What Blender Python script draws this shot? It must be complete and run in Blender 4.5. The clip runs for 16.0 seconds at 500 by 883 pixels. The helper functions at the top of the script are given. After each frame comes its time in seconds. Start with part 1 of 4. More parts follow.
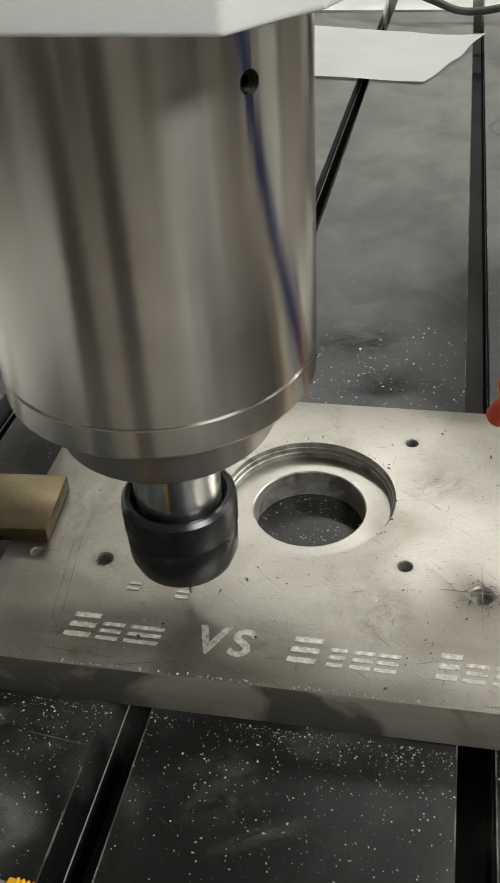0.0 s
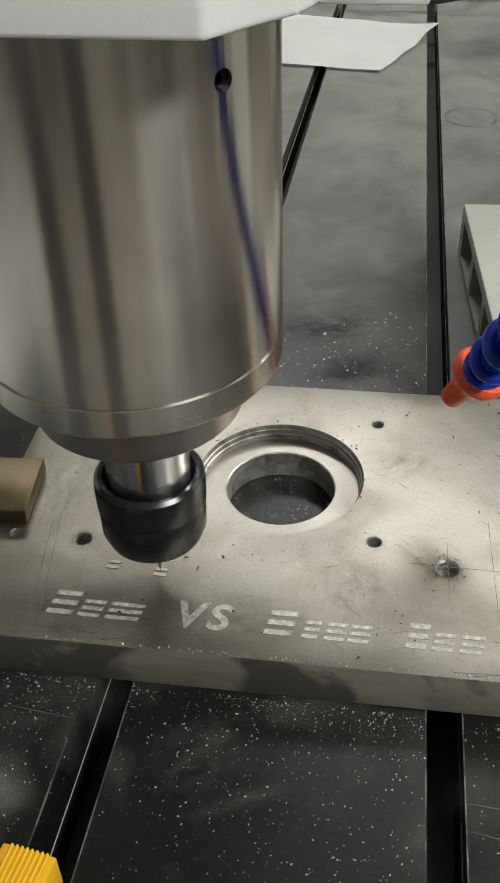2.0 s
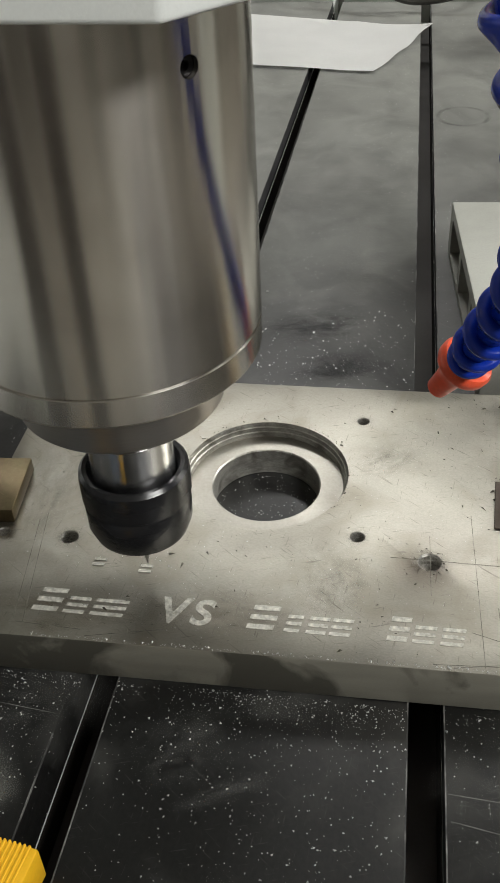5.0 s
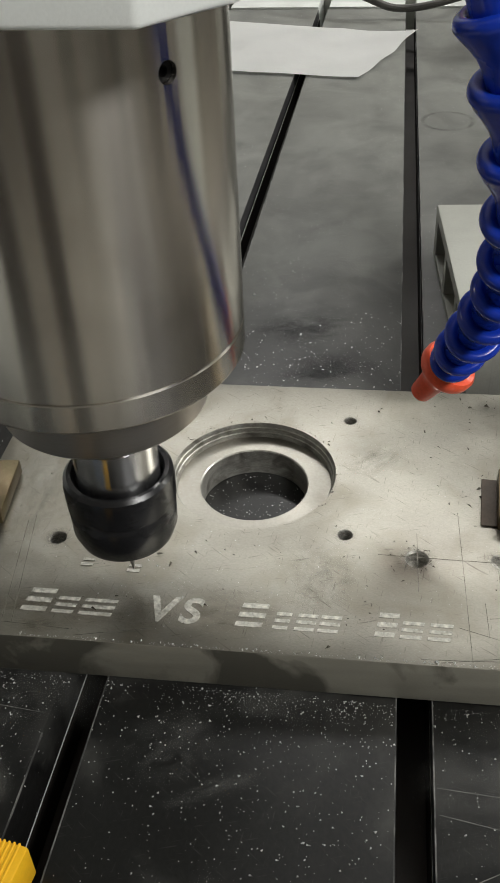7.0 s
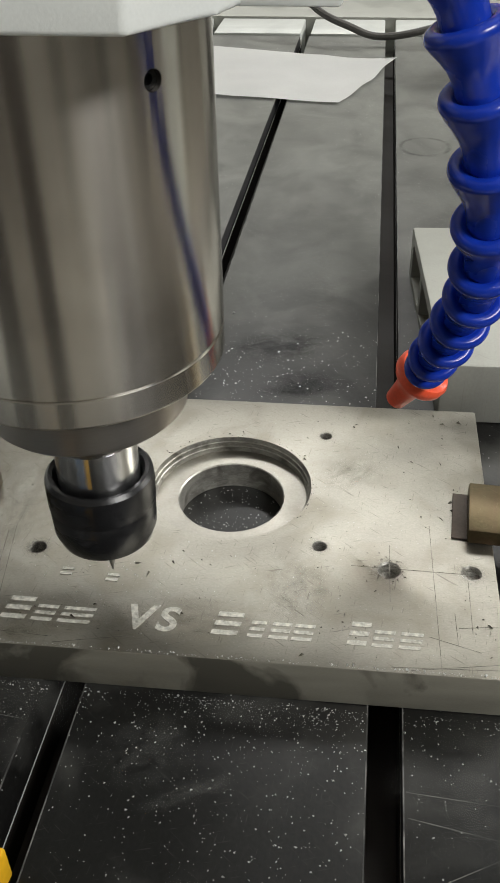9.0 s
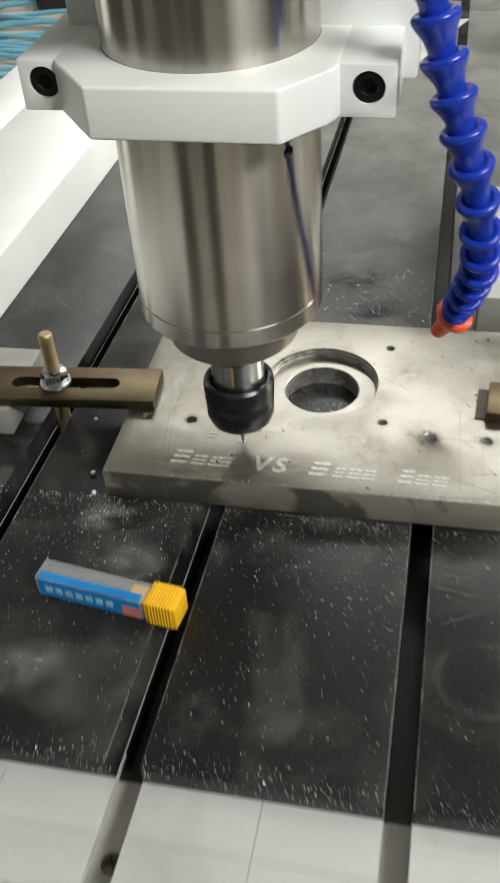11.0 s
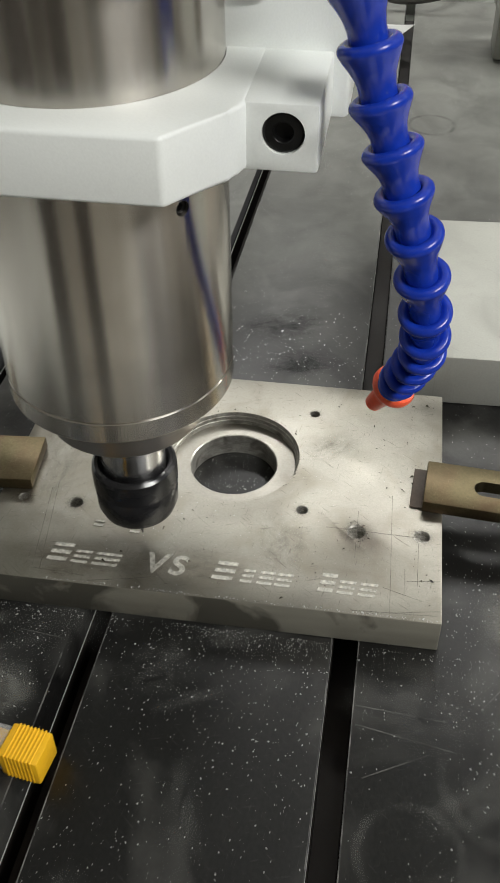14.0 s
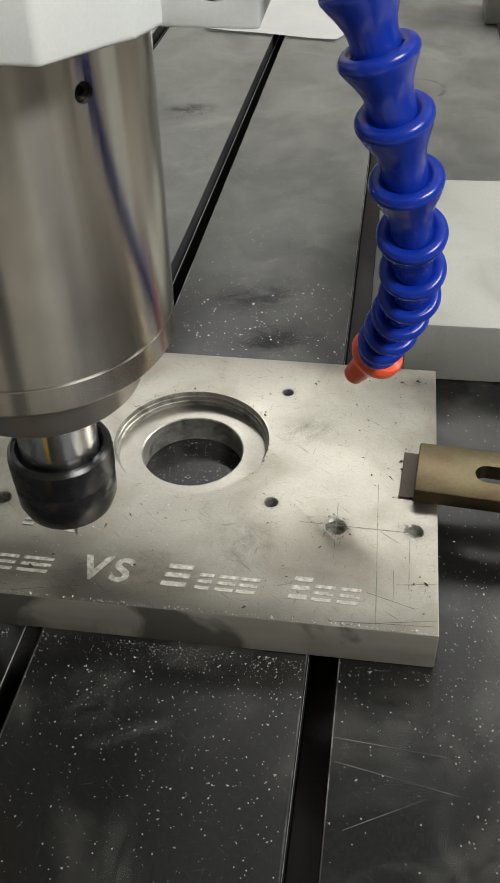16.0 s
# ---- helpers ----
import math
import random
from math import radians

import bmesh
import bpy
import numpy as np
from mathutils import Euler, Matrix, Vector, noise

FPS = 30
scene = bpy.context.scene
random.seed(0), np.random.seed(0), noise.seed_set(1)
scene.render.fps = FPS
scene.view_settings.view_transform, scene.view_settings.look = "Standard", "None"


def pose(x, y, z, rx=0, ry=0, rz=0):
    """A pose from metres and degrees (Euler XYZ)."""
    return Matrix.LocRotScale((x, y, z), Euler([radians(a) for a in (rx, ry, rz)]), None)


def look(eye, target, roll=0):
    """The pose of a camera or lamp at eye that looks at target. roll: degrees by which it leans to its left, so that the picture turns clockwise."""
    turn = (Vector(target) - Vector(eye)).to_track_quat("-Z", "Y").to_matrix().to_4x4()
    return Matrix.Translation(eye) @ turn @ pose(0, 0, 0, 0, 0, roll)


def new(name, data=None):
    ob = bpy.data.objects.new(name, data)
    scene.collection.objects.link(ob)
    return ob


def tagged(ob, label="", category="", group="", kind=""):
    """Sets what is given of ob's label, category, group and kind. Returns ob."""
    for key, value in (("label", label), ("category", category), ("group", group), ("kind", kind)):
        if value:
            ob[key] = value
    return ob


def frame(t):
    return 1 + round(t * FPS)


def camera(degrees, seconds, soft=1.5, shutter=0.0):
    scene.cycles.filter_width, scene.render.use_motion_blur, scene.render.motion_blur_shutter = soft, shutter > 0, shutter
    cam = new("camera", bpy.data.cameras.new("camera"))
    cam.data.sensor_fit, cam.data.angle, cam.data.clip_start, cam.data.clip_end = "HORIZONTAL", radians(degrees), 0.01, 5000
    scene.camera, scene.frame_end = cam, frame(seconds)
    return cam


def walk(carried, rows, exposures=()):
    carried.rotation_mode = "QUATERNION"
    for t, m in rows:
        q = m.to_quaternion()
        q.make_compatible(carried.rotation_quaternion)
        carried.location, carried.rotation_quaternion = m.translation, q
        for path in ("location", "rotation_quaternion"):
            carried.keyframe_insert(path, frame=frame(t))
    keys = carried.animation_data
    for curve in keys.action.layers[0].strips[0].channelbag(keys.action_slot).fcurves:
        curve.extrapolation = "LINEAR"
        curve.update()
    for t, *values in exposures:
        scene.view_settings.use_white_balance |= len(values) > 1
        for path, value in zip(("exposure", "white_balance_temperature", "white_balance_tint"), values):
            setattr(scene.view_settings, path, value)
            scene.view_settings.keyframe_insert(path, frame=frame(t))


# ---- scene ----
cam = camera(29.56, 16.0, shutter=0.4)
PATH = [
    (0.0, (-0.01693, -0.16727, 0.24162), (-0.19578, 0.60512, -0.36782), -3.585),
    (0.5, (-0.01437, -0.16999, 0.24359), (-0.17817, 0.60368, -0.36845), -3.316),
    (1.0, (-0.01829, -0.17275, 0.24743), (-0.16332, 0.59735, -0.37380), -2.416),
    (1.5, (-0.02193, -0.17485, 0.24915), (-0.15399, 0.59300, -0.37773), -1.762),
    (2.0, (-0.02259, -0.17764, 0.24780), (-0.15035, 0.59342, -0.37601), -1.765),
    (2.5, (-0.02107, -0.17848, 0.24752), (-0.15106, 0.59219, -0.37630), -2.012),
    (3.0, (-0.01544, -0.17899, 0.24775), (-0.15900, 0.59036, -0.37473), -3.173),
    (3.5, (-0.01639, -0.17899, 0.24774), (-0.15480, 0.59083, -0.37534), -2.798),
    (4.0, (-0.01524, -0.17950, 0.24774), (-0.15413, 0.59126, -0.37405), -2.886),
    (6.5, (-0.01246, -0.18128, 0.24651), (-0.14380, 0.59413, -0.37114), -2.813),
    (7.0, (-0.01170, -0.18313, 0.24608), (-0.13976, 0.59571, -0.36792), -2.869),
    (7.5, (-0.00894, -0.18350, 0.24759), (-0.14017, 0.59416, -0.36725), -3.153),
    (8.0, (-0.00864, -0.18598, 0.24713), (-0.13602, 0.59675, -0.36205), -3.021),
    (10.5, (-0.01201, -0.23371, 0.27348), (-0.10701, 0.56667, -0.31844), 1.642),
    (11.0, (0.00379, -0.32323, 0.33643), (-0.17886, 0.40961, -0.31898), -4.292),
    (11.5, (0.03600, -0.35029, 0.36830), (-0.09306, 0.37581, -0.30707), -5.331),
    (12.0, (0.02052, -0.36516, 0.40317), (-0.05263, 0.35871, -0.28287), -2.352),
    (12.5, (0.02435, -0.36534, 0.41053), (-0.06332, 0.36368, -0.26833), -2.340),
    (13.0, (0.01529, -0.32455, 0.38497), (-0.08737, 0.40220, -0.29422), -1.389),
    (13.5, (0.00566, -0.27177, 0.34603), (-0.11272, 0.46170, -0.32331), -0.732),
    (14.0, (0.00690, -0.23410, 0.31751), (-0.11775, 0.50283, -0.34687), -0.696),
    (14.5, (0.00141, -0.20921, 0.29301), (-0.11506, 0.53542, -0.36423), -0.125),
    (15.0, (-0.00020, -0.19493, 0.27668), (-0.11512, 0.55425, -0.37564), -0.200),
    (15.5, (0.01088, -0.18964, 0.26934), (-0.12158, 0.55511, -0.38473), -1.727),
    (16.0, (0.01347, -0.19054, 0.26509), (-0.10782, 0.55385, -0.39155), -1.308),
]
walk(cam, [(t, look(eye, target, roll)) for t, eye, target, roll in PATH],
     [(0.0, 0.05), (4.0, 0.04), (7.0, -0.08), (8.0, -0.14), (10.5, 0.38), (11.0, 0.38), (11.5, 0.10), (12.0, 0.05), (12.5, 0.01), (13.5, 0.10), (16.0, 0.08)])

# ---------------------------------------------------------------- world and light
world = bpy.data.worlds.new("world")
scene.world = world
world.use_nodes = True
world.node_tree.nodes["Background"].inputs["Color"].default_value = (0.9, 0.95, 1.0, 1)
world.node_tree.nodes["Background"].inputs["Strength"].default_value = 0.05
scene.view_settings.exposure = -0.05


def area_lamp(eye, target, sx, sy, watts, colour):
    data = bpy.data.lights.new("unseen_lamp", "AREA")
    data.shape, data.size, data.size_y, data.energy, data.color = "RECTANGLE", sx, sy, watts, colour
    ob = new("unseen_lamp", data)
    ob.matrix_world = look(eye, target)
    return ob


# no lamp is in view; these two are placed from the shadows
area_lamp((1.62, 0.92, 1.25), (0.0, 0.1, 0.0), 0.60, 0.30, 38, (1.0, 0.995, 0.945))
area_lamp((0.62, 1.85, 2.05), (0.05, 0.2, 0.0), 0.9, 0.35, 10, (1.0, 0.995, 0.965))
# added fill: one brightens the far wall, one the front faces
area_lamp((-0.6, 2.60, 2.10), (-0.4, 3.0, 0.0), 1.8, 0.30, 40, (1.0, 0.995, 0.965))
area_lamp((1.30, -0.95, 1.55), (0.0, 0.0, 0.05), 0.9, 0.30, 38, (1.0, 0.995, 0.965))


# ---------------------------------------------------------------- materials
def shader(name, base, rough=0.5, metal=0.0, spread=0.15, size=60.0, bump=0.15, rough_spread=0.12,
           stretch=(1, 1, 1), fine=900.0, dirt=None, dirt_size=14.0, dirt_amount=0.5, specular=0.5, per_object=0.0, scratch=0.0,
           scratch_colour=(0.6, 0.6, 0.6), specks=0.0, turned=0.0, dirt_range=(0.50, 0.68), dust=0.0):
    """A painted, plastic or metal surface with variation at two scales."""
    mat = bpy.data.materials.new(name)
    mat.use_nodes = True
    nt = mat.node_tree
    bsdf = nt.nodes["Principled BSDF"]
    link = nt.links.new
    coord = nt.nodes.new("ShaderNodeTexCoord")
    mapping = nt.nodes.new("ShaderNodeMapping")
    mapping.inputs["Scale"].default_value = stretch
    link(coord.outputs["Object"], mapping.inputs["Vector"])
    big = nt.nodes.new("ShaderNodeTexNoise")
    big.inputs["Scale"].default_value, big.inputs["Detail"].default_value = size, 6
    small = nt.nodes.new("ShaderNodeTexNoise")
    small.inputs["Scale"].default_value, small.inputs["Detail"].default_value = fine, 3
    for n in (big, small):
        link(mapping.outputs["Vector"], n.inputs["Vector"])
    ramp = nt.nodes.new("ShaderNodeMapRange")
    ramp.inputs["From Min"].default_value, ramp.inputs["From Max"].default_value = 0.3, 0.7
    ramp.inputs["To Min"].default_value, ramp.inputs["To Max"].default_value = 1 - spread, 1 + spread
    link(big.outputs["Fac"], ramp.inputs["Value"])
    ramp2 = nt.nodes.new("ShaderNodeMapRange")
    ramp2.inputs["From Min"].default_value, ramp2.inputs["From Max"].default_value = 0.3, 0.7
    ramp2.inputs["To Min"].default_value, ramp2.inputs["To Max"].default_value = 1 - spread * 0.6, 1 + spread * 0.6
    link(small.outputs["Fac"], ramp2.inputs["Value"])
    mul = nt.nodes.new("ShaderNodeMath")
    mul.operation = "MULTIPLY"
    link(ramp.outputs["Result"], mul.inputs[0])
    link(ramp2.outputs["Result"], mul.inputs[1])
    scale = nt.nodes.new("ShaderNodeVectorMath")
    scale.operation = "SCALE"
    scale.inputs[0].default_value = base
    link(mul.outputs["Value"], scale.inputs["Scale"])
    colour = scale.outputs["Vector"]
    if dirt:
        stain = nt.nodes.new("ShaderNodeTexNoise")
        stain.inputs["Scale"].default_value, stain.inputs["Detail"].default_value = dirt_size, 8
        stain.inputs["Distortion"].default_value = 0.6
        link(coord.outputs["Object"], stain.inputs["Vector"])
        edge = nt.nodes.new("ShaderNodeMapRange")
        edge.inputs["From Min"].default_value, edge.inputs["From Max"].default_value = dirt_range
        edge.inputs["To Max"].default_value = dirt_amount
        link(stain.outputs["Fac"], edge.inputs["Value"])
        mix = nt.nodes.new("ShaderNodeMix")
        mix.data_type = "RGBA"
        link(edge.outputs["Result"], mix.inputs["Factor"])
        link(colour, mix.inputs["A"])
        mix.inputs["B"].default_value = (*dirt, 1)
        colour = mix.outputs["Result"]
    def blend(colour, factor, tone):
        mix = nt.nodes.new("ShaderNodeMix")
        mix.data_type = "RGBA"
        link(factor, mix.inputs["Factor"])
        link(colour, mix.inputs["A"])
        mix.inputs["B"].default_value = (*tone, 1)
        return mix.outputs["Result"]

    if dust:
        # grey towards the far end: dry dust, with the low-angle sheen painted in
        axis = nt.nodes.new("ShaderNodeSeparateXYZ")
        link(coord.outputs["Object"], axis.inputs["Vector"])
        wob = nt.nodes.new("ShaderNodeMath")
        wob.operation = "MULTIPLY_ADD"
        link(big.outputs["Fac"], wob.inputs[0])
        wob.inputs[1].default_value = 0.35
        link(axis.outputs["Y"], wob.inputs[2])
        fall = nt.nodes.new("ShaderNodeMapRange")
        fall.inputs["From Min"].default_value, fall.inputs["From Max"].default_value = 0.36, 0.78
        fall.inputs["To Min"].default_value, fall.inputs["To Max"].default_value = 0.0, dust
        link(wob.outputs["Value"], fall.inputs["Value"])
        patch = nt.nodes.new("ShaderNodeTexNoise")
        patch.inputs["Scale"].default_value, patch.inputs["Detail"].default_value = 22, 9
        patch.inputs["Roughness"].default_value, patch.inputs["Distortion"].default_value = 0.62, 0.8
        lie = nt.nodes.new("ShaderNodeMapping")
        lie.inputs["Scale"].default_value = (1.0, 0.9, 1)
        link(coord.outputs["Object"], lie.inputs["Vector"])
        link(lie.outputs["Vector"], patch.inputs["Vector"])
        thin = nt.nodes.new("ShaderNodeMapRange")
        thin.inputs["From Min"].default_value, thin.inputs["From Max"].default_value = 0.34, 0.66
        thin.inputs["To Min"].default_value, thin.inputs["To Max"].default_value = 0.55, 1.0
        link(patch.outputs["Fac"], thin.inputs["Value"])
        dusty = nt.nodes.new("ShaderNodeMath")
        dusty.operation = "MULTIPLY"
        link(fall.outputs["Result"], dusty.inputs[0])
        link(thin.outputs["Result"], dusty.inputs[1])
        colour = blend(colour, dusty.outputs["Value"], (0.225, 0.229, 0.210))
    if scratch:
        # long thin scuffs in three directions
        for k, (angle, across, along) in enumerate(((17, 1500, 130), (-38, 1200, 90), (82, 1700, 160))):
            m2 = nt.nodes.new("ShaderNodeMapping")
            m2.vector_type = "TEXTURE"
            m2.inputs["Rotation"].default_value = (0, 0, radians(angle))
            m2.inputs["Location"].default_value = (0.013 * k, 0.021 * k, 0)
            m2.inputs["Scale"].default_value = (1 / along, 1 / across, 0.1)
            link(coord.outputs["Object"], m2.inputs["Vector"])
            line = nt.nodes.new("ShaderNodeTexNoise")
            line.inputs["Scale"].default_value, line.inputs["Detail"].default_value = 1.0, 2
            line.inputs["Distortion"].default_value = 0.25
            link(m2.outputs["Vector"], line.inputs["Vector"])
            sharp = nt.nodes.new("ShaderNodeMapRange")
            sharp.inputs["From Min"].default_value, sharp.inputs["From Max"].default_value = 0.66, 0.76
            sharp.inputs["To Max"].default_value = scratch
            link(line.outputs["Fac"], sharp.inputs["Value"])
            colour = blend(colour, sharp.outputs["Result"], scratch_colour)
    if specks:
        # grit of about a fifth of a millimetre
        cells = nt.nodes.new("ShaderNodeTexVoronoi")
        cells.inputs["Scale"].default_value = 520
        link(coord.outputs["Object"], cells.inputs["Vector"])
        pick = nt.nodes.new("ShaderNodeSeparateColor")
        link(cells.outputs["Color"], pick.inputs["Color"])
        size_of = nt.nodes.new("ShaderNodeMapRange")
        size_of.inputs["From Min"].default_value, size_of.inputs["From Max"].default_value = 0.30, 1.0
        size_of.inputs["To Min"].default_value, size_of.inputs["To Max"].default_value = 0.0, 0.135
        link(pick.outputs["Red"], size_of.inputs["Value"])
        less = nt.nodes.new("ShaderNodeMath")
        less.operation = "LESS_THAN"
        link(cells.outputs["Distance"], less.inputs[0])
        link(size_of.outputs["Result"], less.inputs[1])
        dot = nt.nodes.new("ShaderNodeMath")
        dot.operation = "MULTIPLY"
        link(less.outputs["Value"], dot.inputs[0])
        dot.inputs[1].default_value = specks
        colour = blend(colour, dot.outputs["Value"], (0.55, 0.55, 0.54))
    if turned:
        tangent = nt.nodes.new("ShaderNodeTangent")
        tangent.direction_type, tangent.axis = "RADIAL", "Z"
        link(tangent.outputs["Tangent"], bsdf.inputs["Tangent"])
        bsdf.inputs["Anisotropic"].default_value, bsdf.inputs["Anisotropic Rotation"].default_value = turned, 0.25
    if per_object:
        info = nt.nodes.new("ShaderNodeObjectInfo")
        vary = nt.nodes.new("ShaderNodeMapRange")
        vary.inputs["To Min"].default_value, vary.inputs["To Max"].default_value = 1 - per_object, 1 + per_object
        link(info.outputs["Random"], vary.inputs["Value"])
        tint = nt.nodes.new("ShaderNodeVectorMath")
        tint.operation = "SCALE"
        link(colour, tint.inputs[0])
        link(vary.outputs["Result"], tint.inputs["Scale"])
        colour = tint.outputs["Vector"]
    link(colour, bsdf.inputs["Base Color"])
    rr = nt.nodes.new("ShaderNodeMapRange")
    rr.inputs["From Min"].default_value, rr.inputs["From Max"].default_value = 0.3, 0.7
    rr.inputs["To Min"].default_value, rr.inputs["To Max"].default_value = max(0.03, rough - rough_spread), rough + rough_spread
    link(big.outputs["Fac"], rr.inputs["Value"])
    link(rr.outputs["Result"], bsdf.inputs["Roughness"])
    bsdf.inputs["Metallic"].default_value = metal
    bsdf.inputs["Specular IOR Level"].default_value = specular
    if bump:
        b = nt.nodes.new("ShaderNodeBump")
        b.inputs["Strength"].default_value, b.inputs["Distance"].default_value = bump, 0.0004
        link(small.outputs["Fac"], b.inputs["Height"])
        link(b.outputs["Normal"], bsdf.inputs["Normal"])
    return mat


M_STEEL = shader("brushed_stainless", (0.54, 0.51, 0.465), 0.215, 1.0, 0.06, 14, 0.02, 0.05, (1, 1, 0.05), 500, dirt=(0.38, 0.35, 0.315), dirt_size=30, dirt_amount=0.4, turned=0.9)
M_NOSE = shader("turned_steel", (0.36, 0.335, 0.31), 0.33, 1.0, 0.05, 18, 0.03, 0.05, (0.4, 0.4, 6), 500, turned=0.5)
M_CHROME = shader("ground_chrome", (0.84, 0.84, 0.85), 0.21, 1.0, 0.04, 30, 0.0, 0.03, turned=0.85)
M_NUT = shader("black_oxide", (0.012, 0.012, 0.013), 0.26, 0.0, 0.25, 60, 0.08, 0.08, fine=700)
M_CARBIDE = shader("carbide", (0.35, 0.34, 0.33), 0.3, 1.0, 0.1, 200, 0.0, 0.05)
M_WHITE = shader("white_powder_coat", (0.82, 0.845, 0.82), 0.38, 0.0, 0.03, 25, 0.12, 0.06, fine=1400)
M_SOCKET = shader("black_screw", (0.012, 0.012, 0.012), 0.4, 0.6, 0.2, 90, 0.1, 0.1)
M_ZINC = shader("zinc_screw", (0.55, 0.56, 0.57), 0.28, 1.0, 0.15, 160, 0.05, 0.08)
M_BRASSY = shader("yellow_chromate_steel", (0.130, 0.108, 0.062), 0.40, 1.0, 0.18, 40, 0.12, 0.08, dirt=(0.115, 0.070, 0.045), dirt_size=30, dirt_amount=0.7, dirt_range=(0.42, 0.62), scratch=0.3, scratch_colour=(0.3, 0.26, 0.17))
M_STUD = shader("yellow_zinc_stud", (0.46, 0.37, 0.22), 0.34, 1.0, 0.12, 120, 0.05, 0.08)
M_BLUE = shader("blue_hose_plastic", (0.008, 0.038, 0.40), 0.24, 0.0, 0.12, 60, 0.06, 0.08, fine=500)
M_RED = shader("orange_red_plastic", (0.90, 0.11, 0.045), 0.34, 0.0, 0.10, 60, 0.06, 0.08)
M_PLATE = shader("ground_steel_plate", (0.345, 0.330, 0.290), 0.42, 1.0, 0.12, 24, 0.12, 0.10, (1, 2.0, 1), 1300, dirt=(0.20, 0.180, 0.140), dirt_size=34, dirt_amount=0.62, dirt_range=(0.46, 0.74), scratch=0.5, scratch_colour=(0.11, 0.10, 0.085), specks=0.3)
M_PLATE_EDGE = shader("sawn_steel_edge", (0.37, 0.355, 0.295), 0.50, 0.65, 0.06, 40, 0.15, 0.06, (1, 1, 6), 900, dirt=(0.11, 0.105, 0.085), dirt_size=19, dirt_amount=0.9, dirt_range=(0.50, 0.55))
M_MARK = shader("bright_engraving", (0.47, 0.46, 0.41), 0.50, 0.55, 0.30, 600, 0.5, 0.12, dirt=(0.26, 0.25, 0.20), dirt_size=200, dirt_amount=0.6)
M_SCRIBE = shader("scribe_line", (0.13, 0.12, 0.10), 0.6, 0.5, 0.5, 300, 0.1, 0.1, dirt=(0.26, 0.25, 0.22), dirt_size=130, dirt_amount=0.9)
M_GAPDARK = shader("dark_gap_colour", (0.010, 0.008, 0.0065), 0.8, 0.0, 0.3, 30, 0.1, 0.08, dirt=(0.024, 0.019, 0.015), dirt_size=9, dirt_amount=0.6, specular=0.15)
M_BORE = shader("bored_steel", (0.38, 0.37, 0.335), 0.40, 0.60, 0.25, 160, 0.30, 0.10, (1, 1, 3), 700, dirt=(0.11, 0.10, 0.085), dirt_size=110, dirt_amount=0.8, specks=0.8)
# the dust value also carries painted sheen at the pads' far end
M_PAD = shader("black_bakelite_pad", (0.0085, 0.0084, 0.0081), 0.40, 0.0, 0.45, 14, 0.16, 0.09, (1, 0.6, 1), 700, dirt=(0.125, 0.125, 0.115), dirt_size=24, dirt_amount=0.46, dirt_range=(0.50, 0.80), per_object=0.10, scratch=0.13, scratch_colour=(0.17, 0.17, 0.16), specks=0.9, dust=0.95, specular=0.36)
M_ALU = shader("extruded_aluminium", (0.63, 0.645, 0.62), 0.50, 0.35, 0.06, 9, 0.08, 0.06, (1, 8, 1), 500, dirt=(0.46, 0.47, 0.45), dirt_size=14, dirt_amount=0.55, specks=0.3, scratch=0.25, scratch_colour=(0.36, 0.37, 0.36))
# dark copy of the slot aluminium, for its shaded length under the pads
M_SLOT = shader("shaded_slot_aluminium", (0.036, 0.030, 0.025), 0.60, 0.2, 0.2, 20, 0.1, 0.08, dirt=(0.022, 0.017, 0.014), dirt_size=11, dirt_amount=0.85, dirt_range=(0.38, 0.62))
M_BLOCK = shader("anodised_grey_block", (0.36, 0.362, 0.33), 0.55, 0.35, 0.06, 24, 0.10, 0.06, dirt=(0.24, 0.242, 0.215), dirt_size=16, dirt_amount=0.6, scratch=0.2, scratch_colour=(0.2, 0.2, 0.185))
M_PAPER = shader("white_paper", (0.86, 0.86, 0.85), 0.85, 0.0, 0.03, 20, 0.1, 0.05)
M_CHIP = shader("bright_chips", (0.74, 0.74, 0.73), 0.42, 0.4, 0.1, 400, 0.0, 0.1)
M_YELLOW = shader("yellow_cap_plastic", (0.90, 0.50, 0.018), 0.42, 0.0, 0.06, 60, 0.05, 0.06)
M_LABEL = shader("blue_paper_label", (0.012, 0.22, 0.56), 0.30, 0.0, 0.08, 60, 0.1, 0.06)
M_PINK = shader("faded_red_print", (0.62, 0.20, 0.16), 0.4, 0.0, 0.12, 200, 0.0, 0.06)
M_PRINT = shader("pale_print", (0.30, 0.52, 0.70), 0.4, 0.0, 0.12, 300, 0.0, 0.06)
M_FACED = shader("faced_steel", (0.335, 0.32, 0.285), 0.42, 1.0, 0.10, 60, 0.10, 0.08, (1, 1, 1), 900, dirt=(0.24, 0.22, 0.19), dirt_size=70, dirt_amount=0.6, dirt_range=(0.50, 0.72), specks=0.3)
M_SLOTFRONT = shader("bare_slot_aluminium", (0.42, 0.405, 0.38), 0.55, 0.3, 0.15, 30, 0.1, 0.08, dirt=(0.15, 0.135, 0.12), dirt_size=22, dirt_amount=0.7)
M_SCORE = shader("scored_groove", (0.30, 0.30, 0.285), 0.6, 0.4, 0.3, 120, 0.1, 0.1)
M_RAIL = shader("worn_grey_rail_paint", (0.105, 0.098, 0.090), 0.55, 0.1, 0.15, 18, 0.1, 0.08, dirt=(0.06, 0.055, 0.05), dirt_size=9, dirt_amount=0.7)
M_BLACK = shader("matt_black", (0.012, 0.012, 0.013), 0.55, 0.0, 0.2, 40, 0.1, 0.1)
